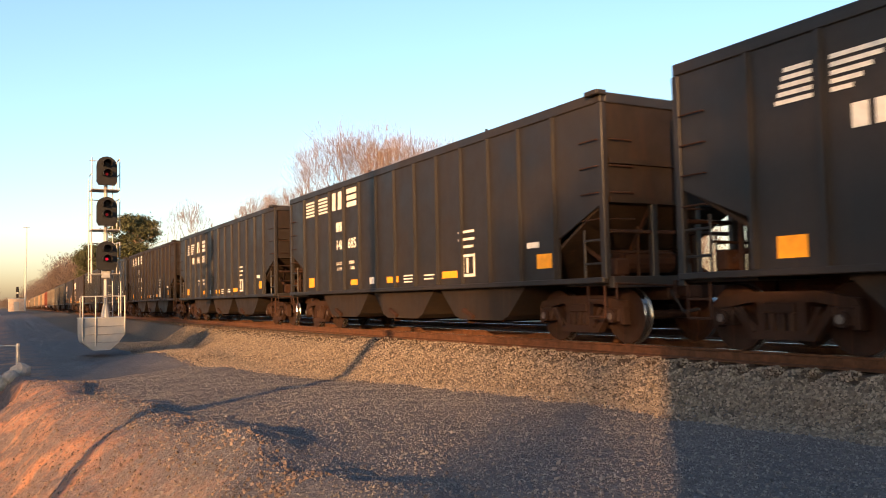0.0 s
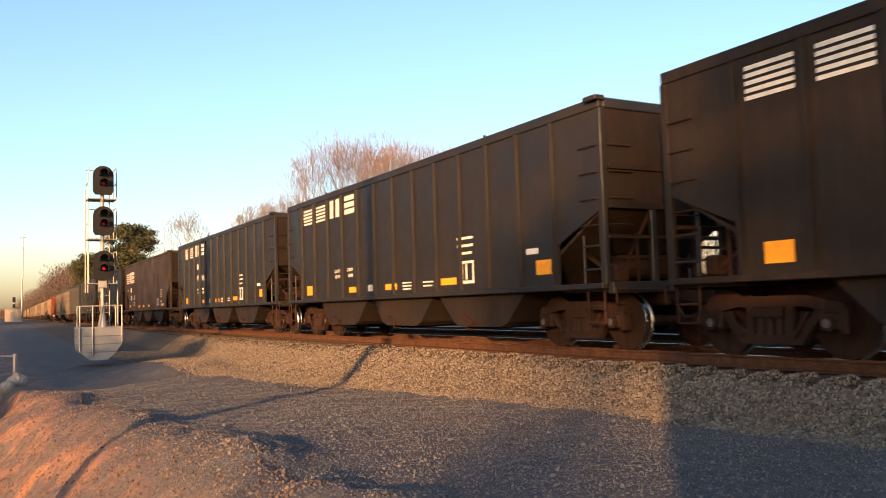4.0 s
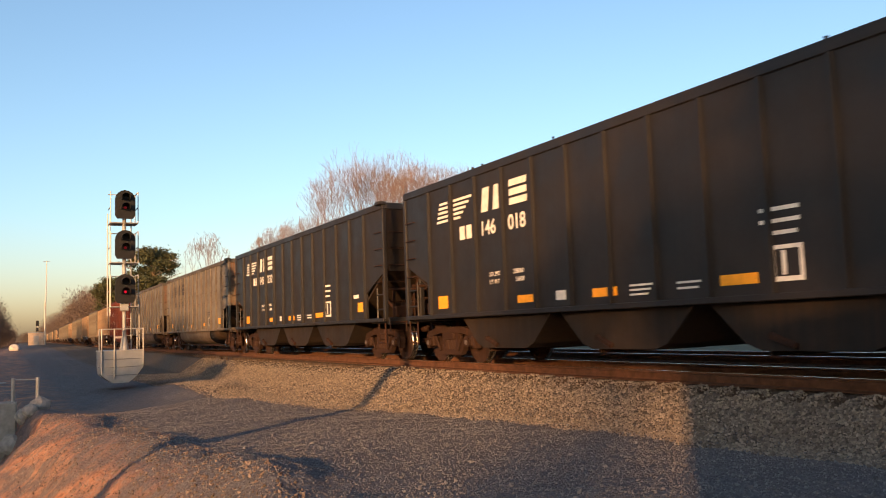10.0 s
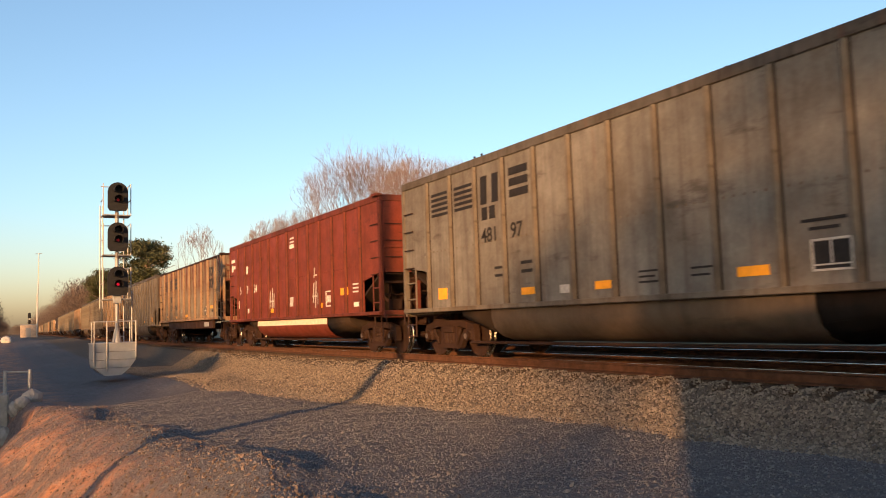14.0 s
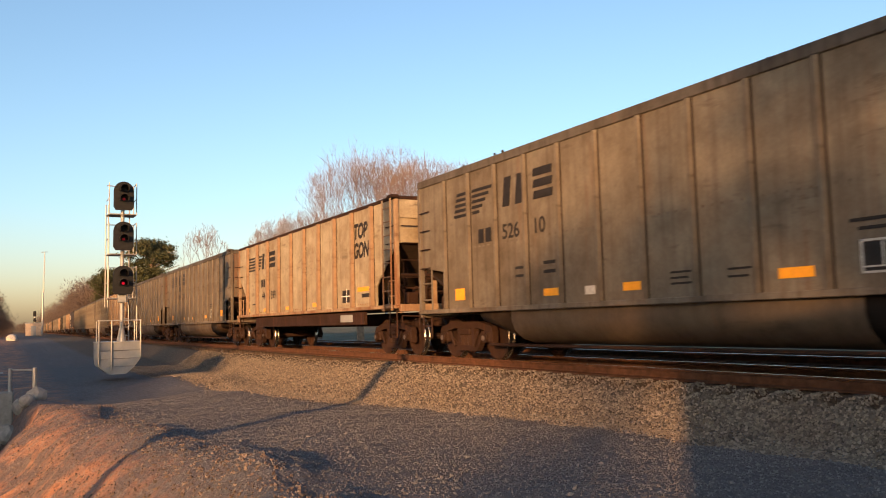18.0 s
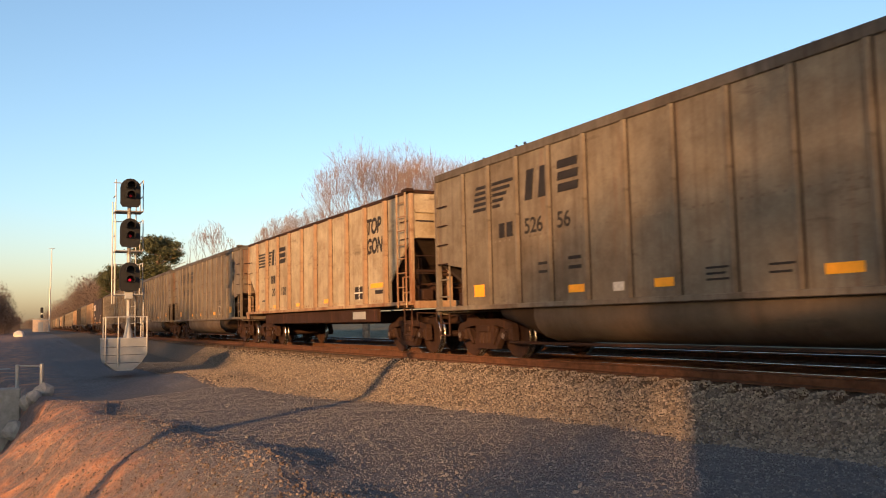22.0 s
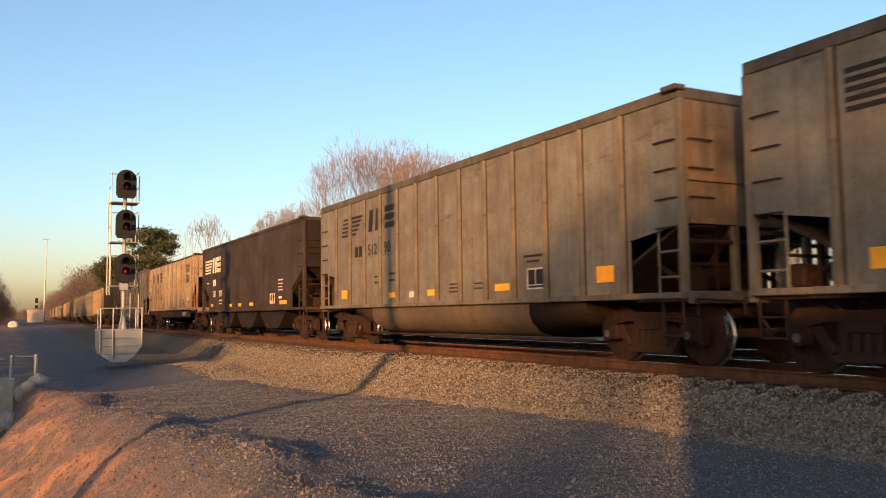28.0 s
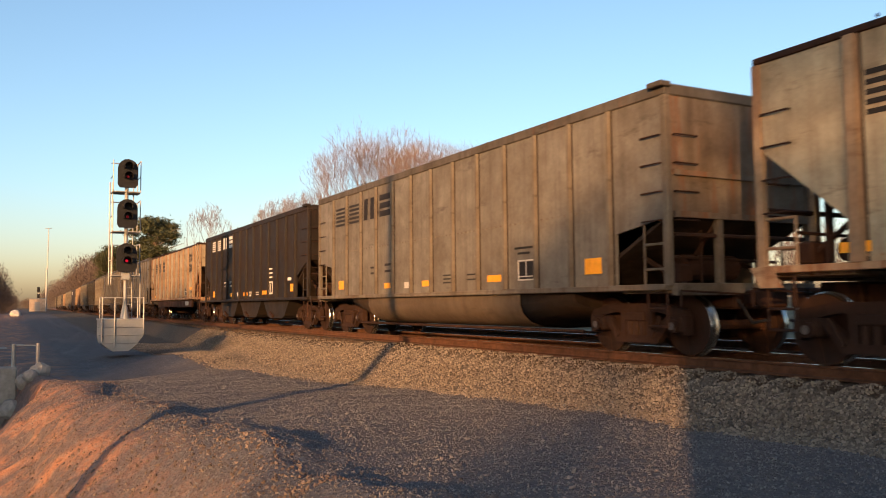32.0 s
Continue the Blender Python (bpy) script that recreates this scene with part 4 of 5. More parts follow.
def dress(car, kind, style, number, near):
    """Lettering, reflective marks and small stencil panels for one car."""
    h = 7.38
    if not near:
        emblem(car, 3.1, 0.5, MAT["white" if kind in ("hop", "smo") else "dark_letter"], PANELS, False)
        return
    if kind == "hop":
        w, zn = MAT["white"], 2.42
        emblem(car, 3.06 if style == "i" else 3.27, 0.48, w, PANELS_SLANTED if style == "i" else PANELS, style == "i")
        if style == "i" and not number:
            bars(car, "stencil", [(2.62, 0.2, 2.6, 0.28), (2.9, 0.2, 2.6, 0.28)], w, h)
        if number:
            a, b = number
            if style == "i":
                bars(car, "stencil", [(2.62, 0.2, 2.6, 0.28), (2.9, 0.2, 2.6, 0.28)], w, h)
                letter(car, a, 3.44, 2.6, 0.29, w, h)
                letter(car, b, 4.48, 2.6, 0.29, w, h)
            else:
                bars(car, "stencil", [(3.74, 0.17, 2.67, 0.25), (3.97, 0.17, 2.67, 0.25)], w, h)
                letter(car, a, 3.70, 2.18, 0.265, w, h)
                letter(car, b, 4.54, 2.18, 0.265, w, h)
        load_data(car, w, 1.76)
        ym = [(1.56, 0.42, 1.20, 0.27), (4.7, 0.55, 1.2, 0.14), (6.9, 0.6, 1.2, 0.14), (9.6, 0.62, 1.22, 0.14), (12.98, 0.46, 1.28, 0.25)]
        bars(car, "stencil", [(10.45, 0.44, 1.22, 0.06), (10.45, 0.44, 1.62, 0.05), (10.45, 0.05, 1.22, 0.45), (10.86, 0.05, 1.22, 0.45), (10.6, 0.06, 1.3, 0.3), (10.3, 0.6, 1.95, 0.05), (10.3, 0.6, 2.1, 0.05), (10.45, 0.4, 1.8, 0.05), (7.8, 0.5, 1.32, 0.03), (7.8, 0.45, 1.25, 0.03), (7.8, 0.4, 1.18, 0.03), (8.8, 0.45, 1.3, 0.03), (8.8, 0.4, 1.22, 0.03), (5.9, 0.28, 1.2, 0.16), (12.7, 0.35, 1.65, 0.1)], w, h)
    elif kind == "smo":
        c = MAT["cream_letter"]
        emblem(car, 2.76, 0.68, c, ((0.5, 0.85), (1.3, 0.62), (1.95, 0.75), (2.8, 0.65)), True)
        if number:
            bars(car, "stencil", [(2.1, 0.2, 2.18, 0.28), (2.38, 0.2, 2.18, 0.28)], c, h)
            letter(car, number[0], 2.1, 1.68, 0.28, c, h)
            letter(car, number[1], 3.2, 1.68, 0.28, c, h)
        bars(car, "stencil", [(3.2, 0.6, 1.48, 0.05), (3.2, 0.6, 1.34, 0.05), (0.85, 0.4, 2.3, 0.05), (11.05, 0.56, 1.24, 0.035), (11.05, 0.56, 1.56, 0.035), (11.05, 0.035, 1.24, 0.35), (11.58, 0.035, 1.24, 0.35), (11.32, 0.03, 1.3, 0.26), (11.05, 0.56, 1.30, 0.025), (12.05, 0.5, 2.02, 0.045), (12.05, 0.5, 1.90, 0.03), (12.05, 0.44, 1.79, 0.03), (12.05, 0.5, 1.68, 0.03), (12.1, 0.34, 1.40, 0.07)], c, h)
        if style == "v":
            ym = [(1.45, 0.12, 1.2, 0.95), (3.75, 0.12, 1.25, 0.55), (6.3, 0.12, 1.25, 0.55), (10.2, 0.12, 1.25, 0.6), (12.6, 0.12, 1.2, 0.95)]
        else:
            ym = [(1.7, 0.4, 1.25, 0.12), (5.1, 0.42, 1.2, 0.12), (6.6, 0.45, 1.2, 0.12), (8.3, 0.5, 1.2, 0.12), (12.2, 0.78, 1.2, 0.13)]
    elif kind == "tub" and style == "r":
        w, k = MAT["white"], MAT["chalk"]
        bars(car, "tub_stripe", [(3.7, 7.1, 0.80, 0.17)], MAT["cream_letter"], h, x=-1.478, label="faded white stripe")
        bars(car, "stencil", [(0.2, 0.5, 3.36, 0.12), (0.25, 0.2, 3.0, 0.3), (0.5, 0.25, 3.1, 0.12), (2.4, 0.18, 2.78, 0.3), (7.65, 0.42, 3.28, 0.13), (7.7, 0.36, 3.46, 0.05), (7.7, 0.36, 3.58, 0.05), (12.95, 0.5, 1.82, 0.04), (12.95, 0.5, 1.72, 0.04), (12.95, 0.45, 1.62, 0.04), (13.0, 0.45, 1.24, 0.12), (1.2, 0.12, 1.5, 0.3), (2.55, 0.14, 1.3, 0.16)], w, h)
        bars(car, "stencil", [(10.9, 0.56, 1.30, 0.035), (10.9, 0.56, 1.72, 0.035), (10.9, 0.035, 1.3, 0.45), (11.43, 0.035, 1.3, 0.45), (11.02, 0.1, 1.42, 0.2), (11.2, 0.14, 1.42, 0.2)], w, h, x=-1.530)
        letter(car, "5", 1.45, 2.05, 0.29, w, h)
        letter(car, "7", 2.4, 2.05, 0.29, w, h)
        letter(car, "34", 3.4, 2.05, 0.29, w, h)
        bars(car, "chalk_mark", [(5.35, 0.05, 1.4, 0.6), (5.6, 0.05, 1.35, 0.75), (5.8, 0.05, 1.4, 0.5), (7.6, 0.3, 1.4, 0.3), (9.8, 0.05, 1.45, 0.6), (9.98, 0.05, 1.3, 0.8), (10.2, 0.05, 1.4, 0.6)], k, h, slant=0.12, label="faded chalk scrawl")
        bars(car, "chalk_mark", [(5.35, 0.45, 1.62, 0.05), (9.75, 0.42, 1.62, 0.05), (9.9, 0.25, 2.25, 0.05), (9.9, 0.04, 2.2, 0.3)], k, h, slant=0.2, label="faded chalk scrawl")
        ym = [(2.0, 0.3, 1.55, 0.1), (5.5, 0.3, 1.25, 0.14), (10.25, 0.35, 1.28, 0.14), (12.05, 0.55, 1.58, 0.2)]
    elif kind == "tub":
        k = MAT["dark_letter"]
        emblem(car, 2.97 if style == "i" else 3.05, 0.56, k, PANELS_SLANTED if style == "i" else PANELS, style == "i")
        if number:
            if style == "i":
                bars(car, "stencil", [(2.6, 0.2, 2.36, 0.28), (2.88, 0.2, 2.36, 0.28)], k, h)
                letter(car, number[0], 3.48, 2.36, 0.29, k, h)
                letter(car, number[1], 4.5, 2.36, 0.29, k, h)
            else:
                bars(car, "stencil", [(3.5, 0.2, 2.74, 0.25), (3.78, 0.2, 2.74, 0.25)], k, h)
                letter(car, number[0], 3.46, 2.30, 0.29, k, h)
                letter(car, number[1], 4.5, 2.30, 0.29, k, h)
        bars(car, "stencil", [(3.9, 0.3, 1.75, 0.05), (3.9, 0.3, 1.6, 0.05), (4.8, 0.35, 1.78, 0.06), (4.8, 0.35, 1.62, 0.06), (10.9, 0.46, 1.26, 0.32), (7.9, 0.4, 1.42, 0.03), (7.9, 0.34, 1.34, 0.03), (7.9, 0.4, 1.26, 0.03), (8.95, 0.4, 1.4, 0.03), (8.95, 0.34, 1.3, 0.03), (10.75, 0.6, 1.82, 0.04), (10.85, 0.4, 1.72, 0.04)], k, h)
        bars(car, "stencil", [(10.86, 0.54, 1.235, 0.025), (10.86, 0.54, 1.59, 0.025), (10.86, 0.025, 1.235, 0.38), (11.375, 0.025, 1.235, 0.38), (11.12, 0.022, 1.3, 0.3), (10.86, 0.54, 1.30, 0.018), (5.95, 0.25, 1.2, 0.14)], MAT["chalk"], h, x=-1.530)
        ym = [(1.6, 0.38, 1.25, 0.24), (4.78, 0.5, 1.22, 0.13), (6.88, 0.5, 1.22, 0.13), (9.75, 0.5, 1.24, 0.13), (12.85, 0.42, 1.28, 0.26)]
    else:
        k = MAT["dark_letter"]
        emblem(car, 2.88, 0.56, k, ((1.5, 1.08), (2.78, 0.45), (3.2, 0.7), (4.1, 0.7)), True)
        letter(car, "TOP", 12.08, 3.10, 0.40, k, h, shear=0.18, bold=0.05, squeeze=0.86)
        letter(car, "GON", 12.06, 2.58, 0.40, k, h, shear=0.18, bold=0.05, squeeze=0.80)
        if number:
            bars(car, "stencil", [(3.1, 0.2, 2.22, 0.28), (3.38, 0.2, 2.22, 0.28)], k, h)
            letter(car, number[0], 3.2, 1.77, 0.28, k, h)
            letter(car, number[1], 4.3, 1.77, 0.28, k, h)
        bars(car, "stencil", [(11.2, 0.62, 1.4, 0.34), (1.9, 0.6, 1.6, 0.05), (12.6, 0.5, 1.5, 0.1)], k, h)
        bars(car, "stencil", [(11.15, 0.72, 1.56, 0.03), (11.5, 0.03, 1.38, 0.4)], MAT["white"], h, x=-1.530)
        if number == ("39", "966"):
            letter(car, "42", 5.84, 1.42, 0.5, MAT["faint"], h, bold=-0.02)
        bars(car, "corner_gusset", [(0.02, 0.34, 0.98, 0.26)], MAT["cream_rib"], h, x=-1.60, label="pale corner plate", slant=-0.6)
        bars(car, "builder_plate", [(10.9, 0.9, 0.86, 0.2)], MAT["panel"], h, x=-1.477)
        ym = [(1.1, 0.38, 1.36, 0.12), (3.4, 0.42, 1.33, 0.11), (6.0, 0.48, 1.33, 0.11), (8.7, 0.55, 1.36, 0.12), (12.3, 0.8, 1.66, 0.12)]
        if number == ("39", "966"):
            ym = [(2.05, 0.42, 1.40, 0.12), (4.45, 0.42, 1.33, 0.11), (6.95, 0.5, 1.36, 0.12), (12.3, 0.8, 1.66, 0.12)]
    for r, w, z, hh in ym:
        bars(car, "reflector", [(r, w, z, hh)], MAT["yellow"], h, label="yellow reflective strip")


LABELS = {
    ("hop", 0): "black ribbed steel hopper car with white lettering", ("hop", 1): "dusty black ribbed hopper car with white lettering",
    ("smo", 0): "black smooth-sided hopper car with faded cream lettering", ("smo", 1): "brown-dusted smooth-sided hopper car with cream lettering",
    ("tub", 0): "grey ribbed tub gondola with dark lettering", ("tub", 1): "dirty tan-grey ribbed tub gondola", ("tub", 2): "pale grey ribbed tub gondola with dark lettering",
    ("tub", 3): "faded red ribbed tub gondola", ("top", 0): "cream steel gondola with brown rust streaks on its ribs", ("top", 1): "cream gondola heavily streaked with rust",
}
# kind, variant, emblem style, number, place of the trailing end at the start less its even spacing
CARS = [
    ("hop", 0, "i", None, 24.4), ("hop", 0, "p", ("148", "685"), 24.6), ("hop", 0, "i", ("146", "351"), 24.85), ("hop", 1, "p", ("147", "518"), 24.8),
    ("hop", 0, "p", None, 24.8), ("hop", 0, "p", ("148", "984"), 24.75), ("smo", 1, "h", ("300", "611"), 25.4), ("smo", 0, "v", ("300", "331"), 25.95),
    ("hop", 0, "i", ("146", "018"), 26.2), ("hop", 0, "i", ("145", "232"), 26.1), ("tub", 0, "i", ("522", "01"), 26.0), ("tub", 2, "p", ("481", "97"), 26.2),
    ("tub", 3, "r", None, 26.2), ("top", 1, "p", ("39", "966"), 26.0), ("tub", 1, "i", ("526", "10"), 25.9), ("top", 0, "p", ("44", "599"), 25.8),
    ("tub", 1, "p", ("484", "28"), 25.7), ("tub", 1, "i", ("526", "56"), 25.6), ("top", 0, "p", ("20", "128"), 25.55), ("tub", 1, "i", ("529", "19"), 25.45),
    ("tub", 1, "p", None, 25.4), ("tub", 0, "p", ("471", "38"), 25.3), ("tub", 0, "i", ("512", "90"), 25.1), ("smo", 1, "h", ("301", "209"), 25.4),
    ("top", 0, "p", ("42", "649"), 25.45), ("tub", 0, "p", None, 25.7), ("hop", 1, "p", None, 25.4), ("top", 0, "p", None, 25.4),
    ("tub", 2, "i", None, 25.4), ("tub", 0, "p", None, 25.4), ("tub", 2, "p", None, 25.4), ("hop", 1, "p", None, 25.4), ("tub", 1, "p", None, 25.4), ("top", 0, "p", None, 25.4),
    ("smo", 1, "h", None, 25.4), ("tub", 0, "p", None, 25.4), ("tub", 1, "p", None, 25.4), ("top", 1, "p", None, 25.4), ("hop", 0, "p", None, 25.4),
    ("tub", 2, "i", None, 25.4), ("tub", 0, "p", None, 25.4), ("hop", 1, "i", None, 25.4), ("tub", 1, "p", None, 25.4),
]
MAKE = {"hop": make_hopper, "smo": make_smooth, "tub": make_tub, "top": make_topgon}
train, masters = [], {}
for i, (kind, variant, style, number, start) in enumerate(CARS):
    key = (kind, variant)
    if key not in masters:
        masters[key] = MAKE[kind](variant)
        c = masters[key]
    else:
        c = copy_thing(masters[key], Matrix.Identity(4))
    half = 7.38
    tagged(c, LABELS[key], "railway car", "cars of the coal train")
    train.append((c, start + 16.18 * (i - 1) - half, kind, style, number))
for i, (c, u, kind, style, number) in enumerate(train):
    dress(c, kind, style, number, i < 28)


# ---- signal ----
def build_signal():
    sg = tagged(new("railway_signal"), "three black signal heads showing red on a silver mast with ladder", "signal")
    sg.location = (3.72, 30.0, 0.0)
    g = MAT["galv"]
    part("mast", rod(bmesh.new(), (0.0, 0.35, 0.38), (0.0, 0.35, 5.6), 0.065, 12), g, sg)
    bm = bmesh.new()
    bmesh.ops.create_cone(bm, cap_ends=True, segments=12, radius1=0.17, radius2=0.08, depth=0.5, matrix=Matrix.Translation((0, 0.35, 0.62)))
    part("mast_base", bm, g, sg)
    part("control_box", boxes((-0.14, 0.14, 0.18, 0.36, 1.75, 2.2), bevel=0.02), MAT["panel"], sg)
    for i, z in enumerate((5.45, 4.05, 2.52)):
        hd = bmesh.new()
        o = []
        for k in range(9):
            a = math.pi * k / 8
            o.append((0.33 * math.cos(a), z + 0.17 + 0.33 * math.sin(a)))
        o += [(-0.33, z - 0.38), (-0.26, z - 0.5), (0.26, z - 0.5), (0.33, z - 0.38)]
        prism(hd, o, "y", 0.02, 0.10)
        h = part("signal_head", hd, MAT["head"], sg, "black signal head with rounded backboard")
        part("housing", boxes((-0.18, 0.18, 0.1, 0.3, z - 0.3, z + 0.35), bevel=0.03), MAT["head"], h)
        for dz in (0.22, -0.12):
            bm = bmesh.new()
            n, r = 10, 0.15
            for k in range(n):
                a0, a1 = math.pi * (-0.15 + 1.3 * k / n), math.pi * (-0.15 + 1.3 * (k + 1) / n)
                q = [bm.verts.new((r * math.cos(a), y, z + dz + r * math.sin(a))) for a, y in ((a0, 0.02), (a1, 0.02), (a1, -0.3), (a0, -0.3))]
                bm.faces.new(q)
            bmesh.ops.remove_doubles(bm, verts=bm.verts, dist=0.001)
            hood = part("hood", bm, MAT["head"], h)
            so = hood.modifiers.new("thick", "SOLIDIFY")
            so.thickness = 0.008
        bm = bmesh.new()
        bmesh.ops.create_uvsphere(bm, u_segments=12, v_segments=8, radius=0.05, matrix=Matrix.Translation((0, 0.02, z - 0.12)))
        part("lens", bm, MAT["lens"] if i == 2 else MAT["lens_dim"], h, "lit red lens")
        part("bracket", rods(0.05, ((0, 0.2, z - 0.5), (0, 0.35, z - 0.75))), g, sg)
        # cage behind the head
        zc = z - 0.62
        for a, b in (((-0.45, 0.25, zc), (0.45, 0.25, zc)), ((-0.45, 1.0, zc), (0.45, 1.0, zc)), ((-0.45, 0.25, zc), (-0.45, 1.0, zc)), ((0.45, 0.25, zc), (0.45, 1.0, zc)), ((-0.45, 0.25, zc), (-0.45, 0.25, zc + 1.1)), ((0.45, 0.25, zc), (0.45, 0.25, zc + 1.1)), ((0.45, 1.0, zc), (0.45, 1.0, zc + 1.1)), ((-0.45, 1.0, zc + 1.1), (0.45, 1.0, zc + 1.1)), ((0.45, 0.25, zc + 1.1), (0.45, 1.0, zc + 1.1)), ((-0.45, 0.25, zc + 0.55), (-0.45, 1.0, zc + 0.55)), ((0.45, 0.25, zc + 0.55), (0.45, 1.0, zc + 0.55))):
            part("cage_bar", rods(0.018, (a, b)), g, sg)
        part("cage_floor", boxes((-0.45, 0.45, 0.25, 1.0, zc - 0.02, zc + 0.01)), g, sg)
    bm = rods(0.022, ((0.28, 0.75, 0.4), (0.28, 0.75, 5.3)), ((0.55, 0.75, 0.4), (0.55, 0.75, 2.2)), ((-0.5, 0.75, 1.6), (-0.5, 0.75, 5.2)), ((-0.42, 0.75, 1.6), (-0.42, 0.75, 5.2)))
    for k in range(16):
        rod(bm, (0.28, 0.75, 0.6 + 0.3 * k), (0.02, 0.75, 0.6 + 0.3 * k), 0.012, 5)
    part("ladder", bm, g, sg)
    # base of pale boards, cut back towards its foot
    for k, (l0, r0, l1, r1) in enumerate(((-0.78, 0.58, -0.78, 0.58), (-0.78, 0.58, -0.78, 0.58), (-0.78, 0.58, -0.74, 0.40), (-0.74, 0.40, -0.42, 0.10))):
        z1 = 0.37 - 0.27 * k
        o = [(l0, z1), (r0, z1), (r1, z1 - 0.258), (l1, z1 - 0.258)]
        part("base_panel", prism(bmesh.new(), o, "y", -0.02, 1.5), MAT["panel"], sg, "pale base board")
    part("deck", boxes((-0.8, 0.6, -0.05, 1.55, 0.37, 0.41)), g, sg)
    for x, y, zb in ((-0.76, -0.06, -0.35), (-0.36, -0.06, -0.55), (0.57, -0.06, -0.1), (-0.7, 1.4, 0.4), (0.57, 1.4, 0.4)):
        part("railing_post", rod(bmesh.new(), (x, y, zb), (x, y, 1.15), 0.025, 6), g, sg)
    part("railing", rods(0.02, ((-0.76, -0.06, 1.13), (0.57, -0.06, 1.13)), ((-0.76, -0.06, 1.13), (-0.7, 1.4, 1.13)), ((0.57, -0.06, 1.13), (0.57, 1.4, 1.13))), g, sg)


build_signal()


# ---- trees ----
def bare_tree(name, x, y, z0, height, spread, seed, limbs=7, depth=5, label="", twig_r=0.009, split=2, bole=0.22, wide=0.43, girth=0.02, reach=0.25):
    """A leafless tree: a trunk with limbs, and a crown of many fine twigs."""
    rng = random.Random(seed)
    t = tagged(new(name), label, "tree")
    t.location = (x, y, z0)
    trunk, twigs = bmesh.new(), ([], [])

    def tube(a, b, ra, rb):
        vs, fs = twigs
        d = (b - a).normalized()
        s = d.orthogonal().normalized()
        w = d.cross(s)
        k = len(vs)
        for p, r in ((a, ra), (b, rb)):
            for q in range(3):
                an = q * 2.0944
                vs.append(p + r * (math.cos(an) * s + math.sin(an) * w))
        for q in range(3):
            fs.append((k + q, k + (q + 1) % 3, k + 3 + (q + 1) % 3, k + 3 + q))

    def grow(p, d, ln, r, n):
        steps = 2
        for _ in range(steps):
            d2 = (d + Vector((rng.uniform(-1, 1), rng.uniform(-1, 1), rng.uniform(-0.3, 1.1))) * 0.22).normalized()
            q = p + d2 * ln / steps
            cz = (q.z - height * 0.52) / (height * 0.46)
            cr = math.hypot(q.x, q.y) / (height * wide)
            if cz * cz + cr * cr > rng.uniform(0.92, 1.06):
                return
            if n >= depth - 1:
                rod(trunk, p, q, r, 6, r * 0.8)
            else:
                tube(p, q, r, r * (0.75 if n else 0.35))
            r *= 0.82
            p, d = q, d2
        if n == 0:
            return
        for _ in range(split + (1 if rng.random() < 0.75 else 0)):
            v = Vector((rng.gauss(0, 1), rng.gauss(0, 1), rng.gauss(0.4, 0.6))).normalized()
            nd = (d * 1.0 + v * spread).normalized()
            grow(p, nd, ln * rng.uniform(0.62, 0.85), max(twig_r, r * rng.uniform(0.5, 0.72)), n - 1)

    top = height * bole
    r0 = height * girth
    rod(trunk, (0, 0, -0.5), (0, 0, top), r0, 8, r0 * 0.8)
    for k in range(limbs):
        a = 6.283 * k / limbs + rng.uniform(-0.3, 0.3)
        d = Vector((math.cos(a) * spread, math.sin(a) * spread, 1.0)).normalized()
        grow(Vector((0, 0, top * rng.uniform(0.55, 1.0))), d, height * reach * (1.0 if bole < 0.3 else 0.6), r0 * 0.55, depth)
    part("trunk", trunk, MAT["bark"], t)
    me = bpy.data.meshes.new("crown")
    me.from_pydata([tuple(v) for v in twigs[0]], [], twigs[1])
    me.materials.append(MAT["twig"])
    tagged(share("crown", me, t), "fine bare brown twigs")
    return t


def at_angle(az, dist):
    """A place at an angle to the right of the track's line, seen from the camera."""
    return dist * math.sin(radians(az)), dist * math.cos(radians(az))


def pine(x, y, z0, height, seed, clumps=85):
    rng = random.Random(seed)
    t = tagged(new("pine_tree"), "dark green pine with a broad rounded crown", "tree")
    t.location = (x, y, z0)
    bm = bmesh.new()
    rod(bm, (0, 0, -0.5), (0, 0, height * 0.9), height * 0.022, 8, height * 0.006)
    for k in range(26):
        z = height * rng.uniform(0.4, 0.95)
        a = rng.uniform(0, 6.283)
        ln = height * 0.30 * math.sin(math.pi * min(1, (1.05 - z / height) / 0.72)) ** 0.6 if z < height else 0
        rod(bm, (0, 0, z), (ln * math.cos(a), ln * math.sin(a), z + ln * 0.35), 0.07, 5, 0.02)
    part("trunk", bm, MAT["bark"], t)
    vs, fs = [], []
    for k in range(clumps):
        z = rng.random() ** 0.8
        zz = height * (0.40 + 0.58 * z)
        rad = height * 0.24 * math.sin(math.pi * min(1.0, 0.12 + 0.88 * (1 - z))) ** 0.55
        a = rng.uniform(0, 6.283)
        rr = rad * rng.random() ** 0.4
        c = Vector((rr * math.cos(a), rr * math.sin(a), zz))
        for j in range(150):
            p = c + Vector((rng.gauss(0, 1.2), rng.gauss(0, 1.2), rng.gauss(0.1, 0.6))) * height * 0.032
            d = Vector((rng.gauss(0, 1), rng.gauss(0, 1), rng.gauss(0.5, 0.8))).normalized() * height * 0.017
            s = d.orthogonal().normalized() * height * 0.0055
            i = len(vs)
            vs += [p - d - s, p - d + s, p + d]
            fs.append((i, i + 1, i + 2))
    me = bpy.data.meshes.new("crown")
    me.from_pydata([tuple(v) for v in vs], [], fs)
    me.materials.append(MAT["needle"])
    tagged(share("crown", me, t), "clumps of dark green needles")


